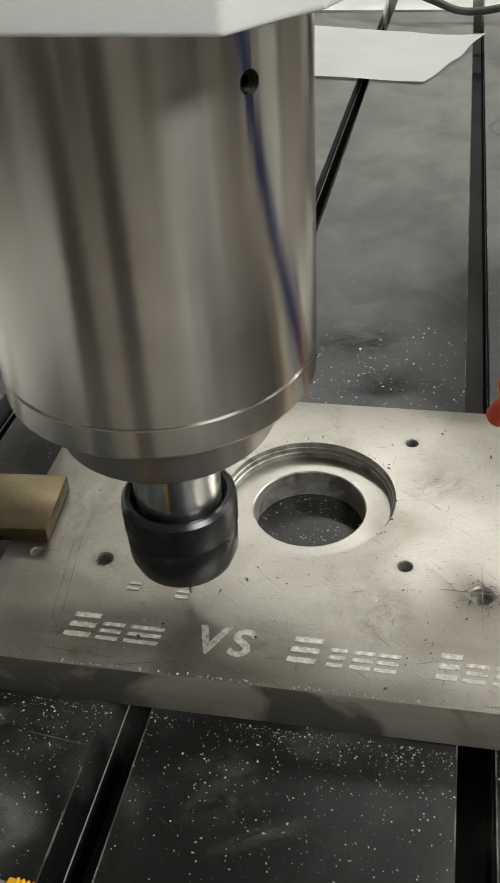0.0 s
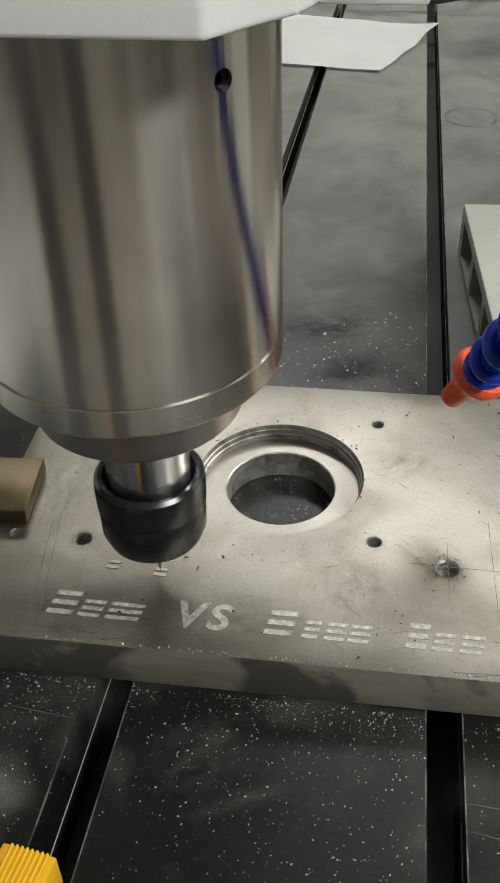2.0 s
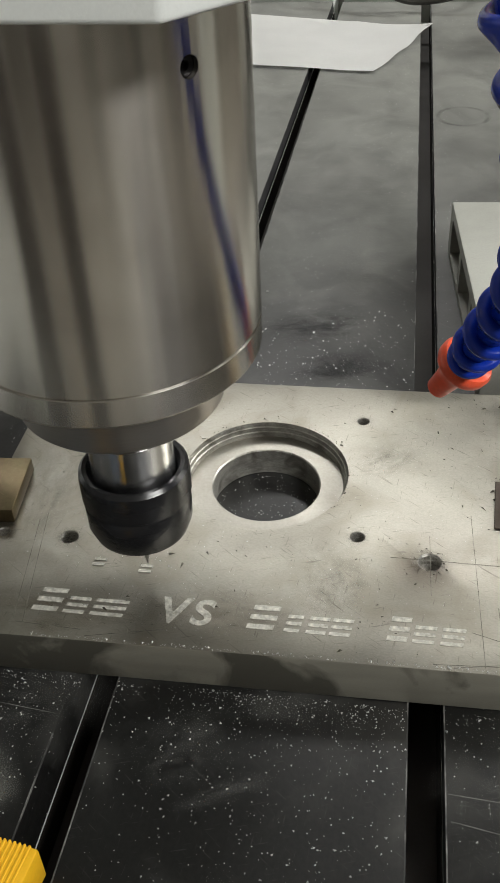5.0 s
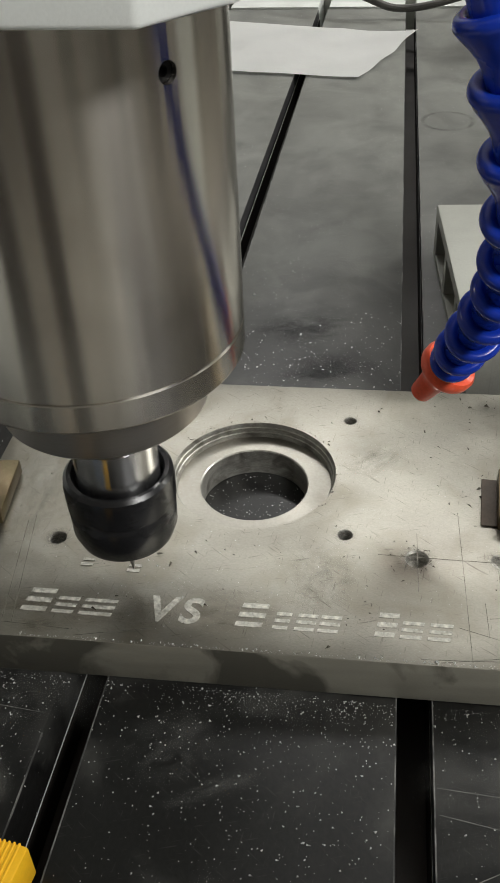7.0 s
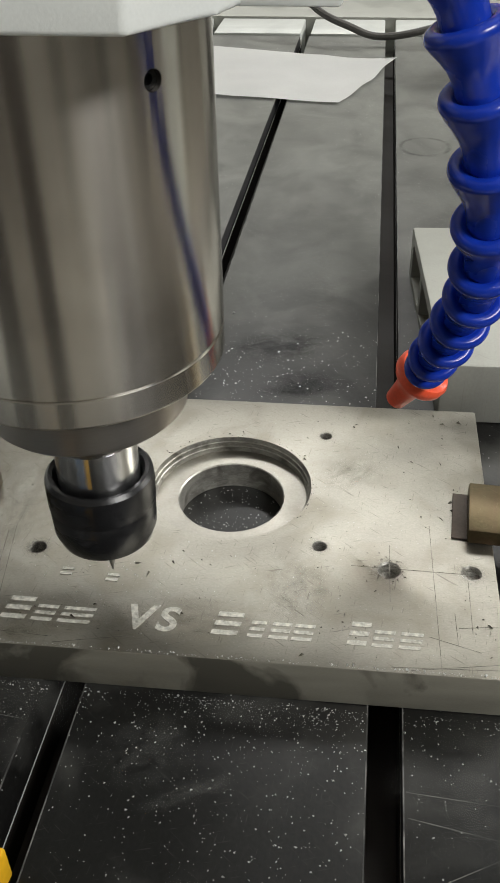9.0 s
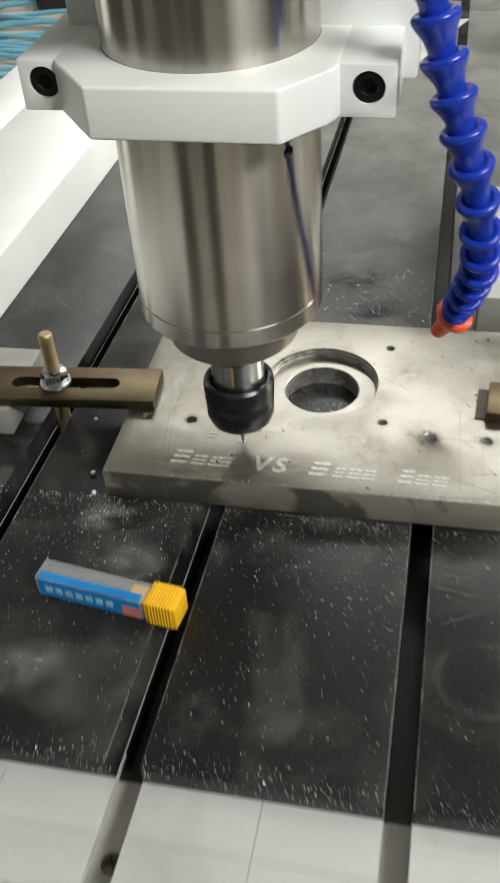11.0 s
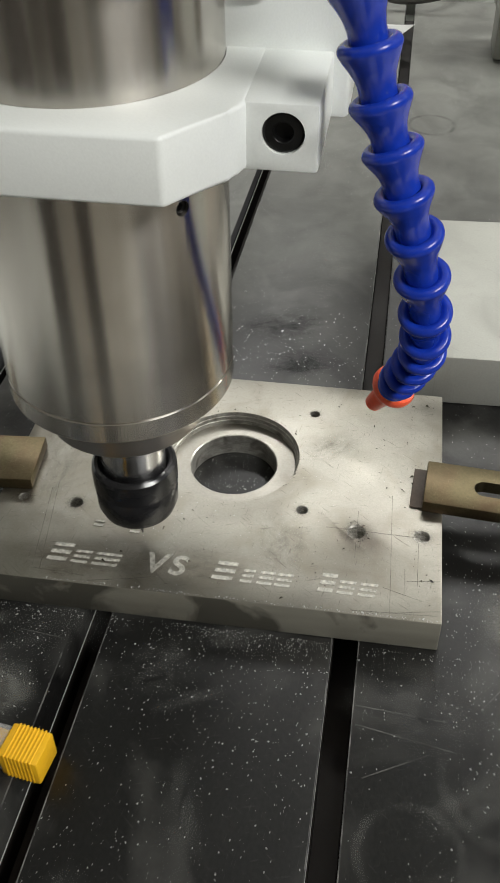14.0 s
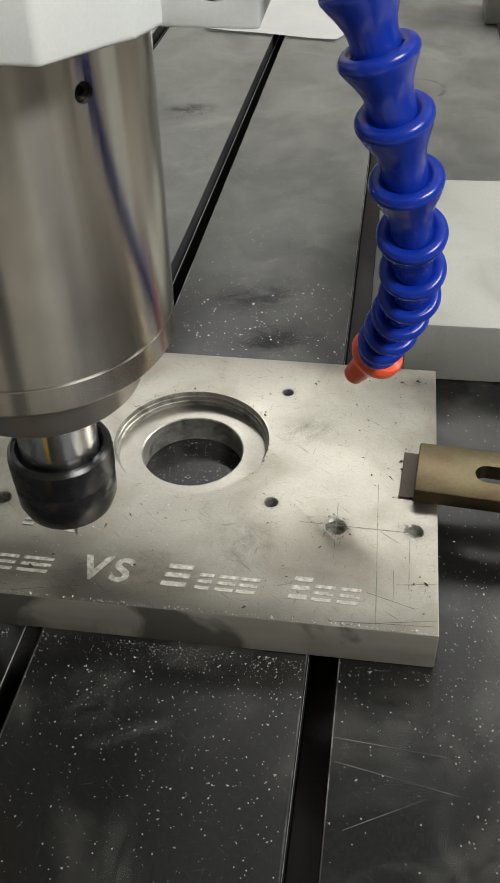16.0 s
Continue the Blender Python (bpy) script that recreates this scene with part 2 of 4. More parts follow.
M_CABLE = shader("grey_cable", (0.09, 0.085, 0.08), 0.5, 0.0, 0.2, 60, 0.1, 0.1)
M_BLUECABLE = shader("pale_blue_cable", (0.15, 0.40, 0.52), 0.45, 0.0, 0.1, 60, 0.0, 0.1)
M_TILE = shader("beige_floor_tile", (0.60, 0.56, 0.49), 0.4, 0.0, 0.12, 5, 0.05, 0.08, dirt=(0.25, 0.23, 0.20), dirt_size=3, dirt_amount=0.5, per_object=0.06)
M_WALL = shader("painted_wall", (0.50, 0.495, 0.475), 0.8, 0.0, 0.05, 2, 0.1, 0.05, fine=100)
M_DARKWALL = shader("dark_helper_paint", (0.035, 0.032, 0.03), 0.6, 0.0, 0.1, 3, 0.1, 0.05, fine=100)
M_CEIL = shader("ceiling_paint", (0.60, 0.60, 0.585), 0.9, 0.0, 0.03, 2, 0.1, 0.04, fine=100)

M_CLEAR = bpy.data.materials.new("clear_plastic")
M_CLEAR.use_nodes = True
_b = M_CLEAR.node_tree.nodes["Principled BSDF"]
_b.inputs["Base Color"].default_value = (0.92, 0.94, 0.95, 1)
_b.inputs["Roughness"].default_value = 0.26
_b.inputs["Transmission Weight"].default_value = 0.78
_b.inputs["IOR"].default_value = 1.2


def soft_stain(name, tone, rough, cover, ring=False, grain=3.0):
    """A film that thins out towards its rim; the mesh it lies on has a radius of 1."""
    mat = bpy.data.materials.new(name)
    mat.use_nodes = True
    nt = mat.node_tree
    link = nt.links.new
    bsdf = nt.nodes["Principled BSDF"]
    bsdf.inputs["Base Color"].default_value = (*tone, 1)
    bsdf.inputs["Roughness"].default_value = rough
    bsdf.inputs["Specular IOR Level"].default_value = 0.2
    coord = nt.nodes.new("ShaderNodeTexCoord")
    far_off = nt.nodes.new("ShaderNodeVectorMath")
    far_off.operation = "LENGTH"
    link(coord.outputs["Object"], far_off.inputs[0])
    info = nt.nodes.new("ShaderNodeObjectInfo")
    cloud = nt.nodes.new("ShaderNodeTexNoise")
    cloud.noise_dimensions = "4D"
    cloud.inputs["Scale"].default_value, cloud.inputs["Detail"].default_value = grain, 7
    cloud.inputs["Roughness"].default_value, cloud.inputs["Distortion"].default_value = 0.65, 0.5
    link(coord.outputs["Object"], cloud.inputs["Vector"])
    seed = nt.nodes.new("ShaderNodeMath")
    seed.operation = "MULTIPLY"
    link(info.outputs["Random"], seed.inputs[0])
    seed.inputs[1].default_value = 40
    link(seed.outputs["Value"], cloud.inputs["W"])
    spots = nt.nodes.new("ShaderNodeMapRange")
    spots.inputs["From Min"].default_value, spots.inputs["From Max"].default_value = 0.38, 0.66
    link(cloud.outputs["Fac"], spots.inputs["Value"])
    if ring:
        away = nt.nodes.new("ShaderNodeMath")
        away.operation = "SUBTRACT"
        link(far_off.outputs["Value"], away.inputs[0])
        away.inputs[1].default_value = 0.84
        size = nt.nodes.new("ShaderNodeMath")
        size.operation = "ABSOLUTE"
        link(away.outputs["Value"], size.inputs[0])
        source, near, rim = size.outputs["Value"], 0.0, 0.13
    else:
        source, near, rim = far_off.outputs["Value"], 0.15, 1.0
    fade = nt.nodes.new("ShaderNodeMapRange")
    fade.interpolation_type = "SMOOTHSTEP"
    fade.inputs["From Min"].default_value, fade.inputs["From Max"].default_value = near, rim
    fade.inputs["To Min"].default_value, fade.inputs["To Max"].default_value = cover, 0.0
    link(source, fade.inputs["Value"])
    mul = nt.nodes.new("ShaderNodeMath")
    mul.operation = "MULTIPLY"
    link(spots.outputs["Result"], mul.inputs[0])
    link(fade.outputs["Result"], mul.inputs[1])
    link(mul.outputs["Value"], bsdf.inputs["Alpha"])
    return mat


M_OIL = soft_stain("oil_film", (0.004, 0.004, 0.004), 0.5, 1.0, grain=1.6)
M_DUST = soft_stain("dust_smear", (0.17, 0.17, 0.158), 0.8, 0.27, grain=2.8)
M_PATCH = soft_stain("dry_coolant_patch", (0.21, 0.21, 0.19), 0.8, 0.95, grain=1.3)
M_RING = soft_stain("dust_ring", (0.17, 0.17, 0.158), 0.8, 0.20, ring=True, grain=2.0)
M_DARKRING = soft_stain("dark_ring", (0.02, 0.02, 0.019), 0.6, 0.45, ring=True, grain=2.0)
M_BURR = soft_stain("burnt_burr", (0.03, 0.026, 0.02), 0.6, 0.62, grain=9.0)
M_RUST = soft_stain("brown_tarnish", (0.085, 0.066, 0.040), 0.5, 0.40, grain=2.6)
M_WORN = shader("worn_pad_edge", (0.15, 0.148, 0.14), 0.6, 0.0, 0.3, 200, 0.1, 0.1, dirt=(0.03, 0.03, 0.029), dirt_size=70, dirt_amount=0.95, dirt_range=(0.40, 0.54))
M_STRIP = shader("dark_brown_strip", (0.075, 0.055, 0.040), 0.55, 0.3, 0.2, 60, 0.1, 0.08, dirt=(0.040, 0.033, 0.027), dirt_size=60, dirt_amount=0.6)
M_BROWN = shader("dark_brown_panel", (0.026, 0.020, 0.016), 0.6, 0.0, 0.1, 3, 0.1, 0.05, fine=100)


# ---------------------------------------------------------------- mesh helpers
def to_mesh(name, bm, material, smooth=None):
    bmesh.ops.recalc_face_normals(bm, faces=bm.faces)
    me = bpy.data.meshes.new(name)
    bm.to_mesh(me)
    bm.free()
    for m in (material if isinstance(material, (list, tuple)) else [material]):
        me.materials.append(m)
    if smooth is not None:
        me.shade_smooth()
        me.set_sharp_from_angle(angle=radians(smooth))
    return me


def part(name, bm, material, parent=None, label="", smooth=35):
    """One mesh object under a thing or under a part."""
    ob = new(name, to_mesh(name, bm, material, smooth))
    if parent is not None:
        ob.parent = parent
    return tagged(ob, label)


def thing(name, label, category, m=None, group="", kind=""):
    ob = tagged(new(name), label, category, group, kind)
    ob.empty_display_size = 0.02
    if m is not None:
        ob.matrix_world = m
    return ob


def box(x0, x1, y0, y1, z0, z1, bevel=0.0, seg=2, bm=None):
    b = bmesh.new()
    r = bmesh.ops.create_cube(b, size=1)
    for v in r["verts"]:
        v.co = (x0 + (v.co.x + 0.5) * (x1 - x0), y0 + (v.co.y + 0.5) * (y1 - y0), z0 + (v.co.z + 0.5) * (z1 - z0))
    if bevel:
        bmesh.ops.bevel(b, geom=b.edges[:], offset=bevel, segments=seg, affect="EDGES", profile=0.5)
    return join(bm, b) if bm is not None else b


def join(bm, other, m=None):
    """Adds the second bmesh to the first."""
    if m is not None:
        bmesh.ops.transform(other, matrix=m, verts=other.verts)
    me = bpy.data.meshes.new("tmp")
    other.to_mesh(me)
    other.free()
    bm.from_mesh(me)
    bpy.data.meshes.remove(me)
    return bm


def lathe(profile, n=64, close=False):
    """A body of revolution round z from (radius, height) rows."""
    bm = bmesh.new()
    rings = []
    for r, z in profile:
        if r < 1e-6:
            rings.append([bm.verts.new((0, 0, z))])
        else:
            rings.append([bm.verts.new((r * math.cos(2 * math.pi * i / n), r * math.sin(2 * math.pi * i / n), z)) for i in range(n)])
    pairs = list(zip(rings, rings[1:])) + ([(rings[-1], rings[0])] if close else [])
    for a, b in pairs:
        for i in range(n):
            j = (i + 1) % n
            if len(a) == 1 and len(b) == 1:
                continue
            if len(a) == 1:
                bm.faces.new((a[0], b[j], b[i]))
            elif len(b) == 1:
                bm.faces.new((a[i], a[j], b[0]))
            else:
                bm.faces.new((a[i], a[j], b[j], b[i]))
    return bm


def prism(points, z0, z1, bevel=0.0, seg=2):
    """An upright prism on a polygon."""
    bm = bmesh.new()
    low = [bm.verts.new((x, y, z0)) for x, y in points]
    top = [bm.verts.new((x, y, z1)) for x, y in points]
    bm.faces.new(low[::-1])
    bm.faces.new(top)
    n = len(points)
    for i in range(n):
        bm.faces.new((low[i], low[(i + 1) % n], top[(i + 1) % n], top[i]))
    if bevel:
        bmesh.ops.bevel(bm, geom=bm.edges[:], offset=bevel, segments=seg, affect="EDGES", profile=0.5)
    return bm


def tube(points, radius, n=10):
    """A round cable along a smooth line of points."""
    pts = [Vector(p) for p in points]
    line = []
    for i in range(len(pts) - 1):
        a, b, c, d = pts[max(i - 1, 0)], pts[i], pts[i + 1], pts[min(i + 2, len(pts) - 1)]
        for k in range(8):
            t = k / 8
            line.append(0.5 * ((2 * b) + (c - a) * t + (2 * a - 5 * b + 4 * c - d) * t * t + (3 * b - a - 3 * c + d) * t ** 3))
    line.append(pts[-1])
    bm = bmesh.new()
    rings = []
    for i, p in enumerate(line):
        way = (line[min(i + 1, len(line) - 1)] - line[max(i - 1, 0)]).normalized()
        turn = way.to_track_quat("Z", "Y").to_matrix()
        rings.append([bm.verts.new(p + turn @ Vector((radius * math.cos(2 * math.pi * k / n), radius * math.sin(2 * math.pi * k / n), 0))) for k in range(n)])
    for a, b in zip(rings, rings[1:]):
        for k in range(n):
            bm.faces.new((a[k], a[(k + 1) % n], b[(k + 1) % n], b[k]))
    bm.faces.new(rings[0][::-1])
    bm.faces.new(rings[-1])
    return bm


def cut(ob, cutters):
    """Takes the cutters out of the mesh of ob, for good."""
    for c in cutters:
        mod = ob.modifiers.new("cut", "BOOLEAN")
        mod.operation, mod.solver, mod.object = "DIFFERENCE", "EXACT", c
    bpy.context.view_layer.update()
    me = bpy.data.meshes.new_from_object(ob.evaluated_get(bpy.context.evaluated_depsgraph_get()))
    ob.modifiers.clear()
    ob.data = me
    for c in cutters:
        bpy.data.objects.remove(c)
    return ob


def cap_screw(r, depth, material, n=32):
    """A socket head with its hexagon hole, top at z = 0."""
    k = r * 0.52
    bm = lathe([(0, -depth), (r, -depth), (r, -0.0006), (r - 0.0006, 0), (k, 0), (k * 0.92, -0.0003), (k * 0.9, -depth * 0.45), (0, -depth * 0.5)], n)
    return bm


# ---------------------------------------------------------------- the room round the machine
FLOOR = -0.78
room_floor = part("floor", box(-4, 4, -4, 4, FLOOR - 0.1, FLOOR), M_TILE)
tagged(room_floor, "beige tiled workshop floor with dusty joints", "floor", kind="structure")
tagged(part("ceiling", box(-4, 4, -4, 4, 2.2, 2.3), M_CEIL), "plain white workshop ceiling", "ceiling", kind="structure")
for nm, dims in (("wall_north", (-4, 4, 4, 4.1)), ("wall_south", (-4, 4, -4.1, -4)), ("wall_east", (4, 4.1, -4, 4)), ("wall_west", (-4.1, -4, -4, 4))):
    tagged(part(nm, box(dims[0], dims[1], dims[2], dims[3], FLOOR, 2.2), M_WALL), "plain pale workshop wall", "wall", kind="structure")
# unseen dark panels on the walls, added to stripe the spindle's reflection
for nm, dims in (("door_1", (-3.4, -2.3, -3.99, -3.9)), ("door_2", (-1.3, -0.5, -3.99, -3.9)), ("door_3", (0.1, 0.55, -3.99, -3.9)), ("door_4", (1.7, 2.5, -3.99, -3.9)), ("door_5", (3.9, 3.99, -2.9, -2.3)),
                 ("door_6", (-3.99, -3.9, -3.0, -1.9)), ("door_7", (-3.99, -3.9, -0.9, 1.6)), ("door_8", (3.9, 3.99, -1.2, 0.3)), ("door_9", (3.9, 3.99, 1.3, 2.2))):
    tagged(part(nm, box(*dims, FLOOR, 2.15, 0.01), M_DARKWALL), "dark wall panel added for stripes in the spindle's reflection", "door", kind="structure")

# unseen low slabs, added to put dark bands into the spindle's reflection
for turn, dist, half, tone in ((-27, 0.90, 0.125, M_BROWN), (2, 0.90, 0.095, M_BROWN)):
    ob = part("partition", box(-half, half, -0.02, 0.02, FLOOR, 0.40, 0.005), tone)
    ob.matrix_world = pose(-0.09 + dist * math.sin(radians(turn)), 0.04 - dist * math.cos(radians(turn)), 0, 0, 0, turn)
    tagged(ob, "low dark slab added for bands in the spindle's reflection", "partition", kind="structure")

# ---------------------------------------------------------------- machine table
T = pose(0, 0, 0)
SLOTS = [-0.2114, -0.1061, -0.0001, 0.1069]
SLOT_W = 0.0109
# edges of the strips at the near end and at the far end of the table
NEAR_X = [-0.500, -0.3000, -0.2115, -0.2000, -0.1062, -0.0950, -0.0002, 0.0108, 0.1070, 0.1165, 0.1440, 0.1820, 0.3000]
FAR_X = [-0.457, -0.2740, -0.1880, -0.1790, -0.0868, -0.0780, -0.0002, 0.0092, 0.0915, 0.1035, 0.1340, 0.1540, 0.2740]
FRONT, BACK = -0.1440, 0.838
EDGE_F, EDGE_B = -0.1900, 0.842

worktable = thing("worktable", "aluminium T-slot machine table of ribbed extrusions", "machine table", T, kind="structure")


def rib_x(x, y):
    """Where a line along the ribs lies at depth y."""
    k = (y - FRONT) / (BACK - FRONT)
    return float(np.interp(x, NEAR_X, NEAR_X) + k * np.interp(x, NEAR_X, np.subtract(FAR_X, NEAR_X)))


def taper(bm):
    """Lays a part along the ribs of the table."""
    for v in bm.verts:
        v.co.x = rib_x(v.co.x, v.co.y)
    return bm


def extrusion(u0, u1, slot):
    """One hollow table profile with a T-slot along its middle."""
    bm = bmesh.new()
    a, b = slot, slot + SLOT_W
    for x0, x1, z0, z1 in ((u0, u1, -0.036, -0.0335), (u0, a, -0.0135, -0.0102), (b, u1, -0.0135, -0.0102),
                           (u0, u0 + 0.002, -0.0335, -0.0135), (u1 - 0.002, u1, -0.0335, -0.0135),
                           (a - 0.007, a - 0.005, -0.0335, -0.0135), (b + 0.005, b + 0.007, -0.0335, -0.0135)):
        box(x0, x1, EDGE_F, EDGE_B, z0, z1, bm=bm)
    return taper(bm)


BOUNDS = [-0.256, -0.152, -0.0465, 0.0585, 0.1439]
for i, s in enumerate(SLOTS):
    ob = part("extrusion", extrusion(BOUNDS[i] + 0.00012, BOUNDS[i + 1] - 0.00012, s), M_ALU, worktable)
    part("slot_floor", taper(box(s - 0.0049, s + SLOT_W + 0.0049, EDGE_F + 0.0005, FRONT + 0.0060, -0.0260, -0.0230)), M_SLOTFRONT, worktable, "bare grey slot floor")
    # floor beyond the pad fronts: the shade there is put into its colour
    part("slot_floor", taper(box(s - 0.0049, s + SLOT_W + 0.0049, FRONT + 0.0061, EDGE_B, -0.0260, -0.0232)), M_SLOT, worktable, "brownish slot floor darkened for the shade under the pads")
    for y in (-0.1664, -0.1684):
        for x0, x1 in ((BOUNDS[i] + 0.001, s - 0.0002), (s + SLOT_W + 0.0002, BOUNDS[i + 1] - 0.001)):
            part("score_line", taper(box(x0, x1, y, y + 0.0002, -0.01022, -0.01015)), M_SCORE, worktable, "thin scored line across the rib")
    # near-black strips on the slot sides paint in the slot's shade
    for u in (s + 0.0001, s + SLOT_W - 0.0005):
        part("slot_side", taper(box(u, u + 0.0004, FRONT + 0.012, EDGE_B, -0.0229, -0.0101)), M_GAPDARK, worktable, "slot side coloured near black for the shade in the slot")
box_l = part("extrusion", box(-0.305, BOUNDS[0] - 0.0003, EDGE_F, EDGE_B, -0.036, -0.0102, 0.0004, 1), M_ALU, worktable)


def cross_screw():
    bm = lathe([(0, -0.003), (0.0042, -0.003), (0.0046, -0.0006), (0.0036, 0), (0, 0.0004)], 28)
    return bm


for u, v in ((0.0055, -0.1735), (-0.1010, -0.1720), (0.1105, -0.1770)):
    sc = part("cross_head_screw", cross_screw(), M_BRASSY, worktable, "rusty cross-head screw in the slot")
    sc.location = (u, v, -0.0222)
    for k in range(2):
        c = part("recess", box(-0.0026, 0.0026, -0.0006, 0.0006, 0.0002, 0.0009), M_SOCKET, sc)
        c.rotation_euler = (0, 0, radians(30 + 90 * k))

tagged(part("machine_frame", box(-0.50, 0.42, -0.255, -0.194, -0.16, -0.052, 0.004), M_WHITE), "white painted front beam of the machine frame", "machine frame", kind="structure").matrix_world = T

base = thing("machine_base", "white painted sheet steel base cabinet under the machine", "machine base", kind="structure")
part("cabinet", box(-0.44, 0.255, -0.190, 1.35, FLOOR + 0.06, -0.0365, 0.004), M_WHITE, base)
for x in (-0.40, 0.20):
    for y in (-0.15, 1.30):
        part("foot", lathe([(0, 0), (0.03, 0), (0.03, 0.012), (0.012, 0.02), (0.012, 0.062), (0, 0.062)], 24), M_SOCKET, base, "black levelling foot").location = (x, y, FLOOR)

# black pads laid on the ribs
PADS = [(-0.2840, -0.2115), (-0.2000, -0.1062), (-0.0950, -0.0002), (0.0108, 0.1070), (0.1165, 0.1440)]
for u0, u1 in PADS:
    bm = box(u0, u1, FRONT, BACK, -0.0100, 0.0)
    for y in (-0.02, 0.12, 0.30):
        bmesh.ops.bisect_plane(bm, geom=bm.verts[:] + bm.edges[:] + bm.faces[:], plane_co=(0, y, 0), plane_no=(0, 1, 0))
    if u1 < -0.1:
        # a wide worn chamfer along the edge of the slot
        for v in bm.verts:
            if v.co.z > -0.001 and v.co.x > u1 - 0.001:
                v.co.x -= 0.0036 if v.co.y < 0 else 0.0022 if v.co.y < 0.2 else 0.0007
    rim = [e for e in bm.edges if len(e.link_faces) == 2 and e.calc_face_angle(0) > 0.3]
    bmesh.ops.bevel(bm, geom=rim, offset=0.0005, segments=2, affect="EDGES", profile=0.5)
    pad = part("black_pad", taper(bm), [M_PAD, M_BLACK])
    for f in pad.data.polygons:
        if f.normal.y < -0.7 or abs(f.normal.x) > 0.7 and (u1 > -0.1 or f.normal.x < 0 or f.center.y > 0.1):
            f.material_index = 1
    pad.matrix_world = T
    for u, end in ((u0 - 0.0001, BACK - 0.001), (u1 - 0.0040, -0.02) if u1 < -0.1 else (u1 - 0.0004, BACK - 0.001)):
        part("worn_edge", taper(box(u, u + 0.00045, FRONT + 0.0004, end, -0.00055, 0.00006)), M_WORN, pad, "pale worn edge")
    tagged(pad, "scuffed black bakelite strip lying on the aluminium table", "table pad", "pads on the table")

# white side beam and cables beyond it
beam = thing("side_beam", "white painted side beam of the machine", "machine beam", T, kind="structure")
part("top_rail", taper(box(-0.3735, -0.2847, -0.3, 1.4, -0.036, 0.0345, 0.002)), M_WHITE, beam)
part("outer_rail", taper(box(-0.432, -0.3750, -0.3, 1.4, -0.036, 0.0300, 0.002)), M_WHITE, beam)
for i in range(9):
    x, y, r = -1.62 + 0.05 * (i % 3), 2.62 + 0.085 * i, 0.20 + 0.035 * (i % 4)
    bm = tube([(x + r * 1.5 * math.cos(0.9 * k + i), y + r * 0.8 * math.sin(0.9 * k + i), FLOOR + 0.012 + 0.01 * ((k + i) % 3)) for k in range(8)], 0.009)
    tagged(part("blue_cable", bm, M_BLUECABLE), "pale blue air hose lying in loops on the floor", "cable", "hoses on the floor")
tagged(part("tool_case", prism([(-1.62, 3.30), (-1.40, 3.34), (-1.42, 3.62), (-1.68, 3.60)], FLOOR, FLOOR + 0.30, 0.02), M_BLACK), "black plastic tool case standing on the floor", "tool case")

# ---------------------------------------------------------------- the work plate
H = 0.0172
CORNERS = [(-0.1551, 0.0020), (0.0419, 0.0038), (0.0408, 0.1470), (-0.1560, 0.1454)]
plate = part("steel_plate", prism(CORNERS, 0.0002, H, 0.0006, 2), [M_PLATE, M_PLATE_EDGE, M_BORE, M_FACED])
tagged(plate, "thick scratched steel plate with a counterbored hole, clamped on the table", "steel plate")
BX, BY = -0.0556, 0.0888


def cutter(bm, x, y):
    me = to_mesh("cutter", bm, M_BORE)
    ob = new("cutter", me)
    ob.location = (x, y, 0)
    return ob


HOLES = [(-0.0209, 0.1238, 0.0025), (-0.0195, 0.0576, 0.0027), (0.0051, 0.0480, 0.0041), (0.0330, 0.0492, 0.0036), (-0.1196, 0.0471, 0.0032), (-0.1439, 0.0473, 0.0024)]
DEPTHS = [0.0100, 0.0100, 0.0042, 0.0022, 0.0040, 0.0040]
cutters = [cutter(lathe([(0, -0.01), (0.0202, -0.01), (0.0202, 0.0110), (0.0207, 0.0114), (0.0292, 0.0114), (0.0294, 0.0134), (0.0298, 0.0137), (0.0300, 0.0153), (0.0304, 0.0156), (0.0307, 0.0166), (0.0311, H + 0.0002), (0.0321, H + 0.01), (0, H + 0.01)], 96), BX, BY)]
for (x, y, r), d in zip(HOLES, DEPTHS):
    cutters.append(cutter(lathe([(0, H - d - 0.0012), (0.86 * r, H - d), (0.86 * r, H - 0.0006), (r * 1.05, H + 0.0002), (r * 1.1, H + 0.01), (0, H + 0.01)], 28), x, y))
cut(plate, cutters)
for p in plate.data.polygons:
    c, nrm = p.center, p.normal
    inside = (c.x - BX) ** 2 + (c.y - BY) ** 2 < 0.033 ** 2
    hole = min(math.hypot(c.x - x, c.y - y) - 1.2 * r for x, y, r in HOLES) < 0
    if inside and abs(c.z - 0.0114) < 0.0002 and nrm.z > 0.8:
        p.material_index = 3
    elif (inside or hole) and c.z < H - 0.0001:
        p.material_index = 2
    elif abs(nrm.z) < 0.5:
        p.material_index = 1
    else:
        p.material_index = 0
plate.data.shade_smooth()
plate.data.set_sharp_from_angle(angle=radians(28))

# engraved names stand as plain bars, three for every letter, and the joining word as letters
BASE_X, BASE_Y, SLOPE = -0.1215, 0.0128, 0.0
LETTERS = [(-0.1225, 0.0085, 1), (-0.1120, 0.0070, 0), (-0.1030, 0.0108, 0), (-0.0520, 0.0085, 1), (-0.0402, 0.0048, 0), (-0.0333, 0.0062, 0), (-0.0260, 0.0064, 0), (-0.0083, 0.0062, 1), (-0.0005, 0.0066, 0), (0.0080, 0.0070, 0)]


def letter_line(x):
    return BASE_Y + SLOPE * (x - BASE_X)


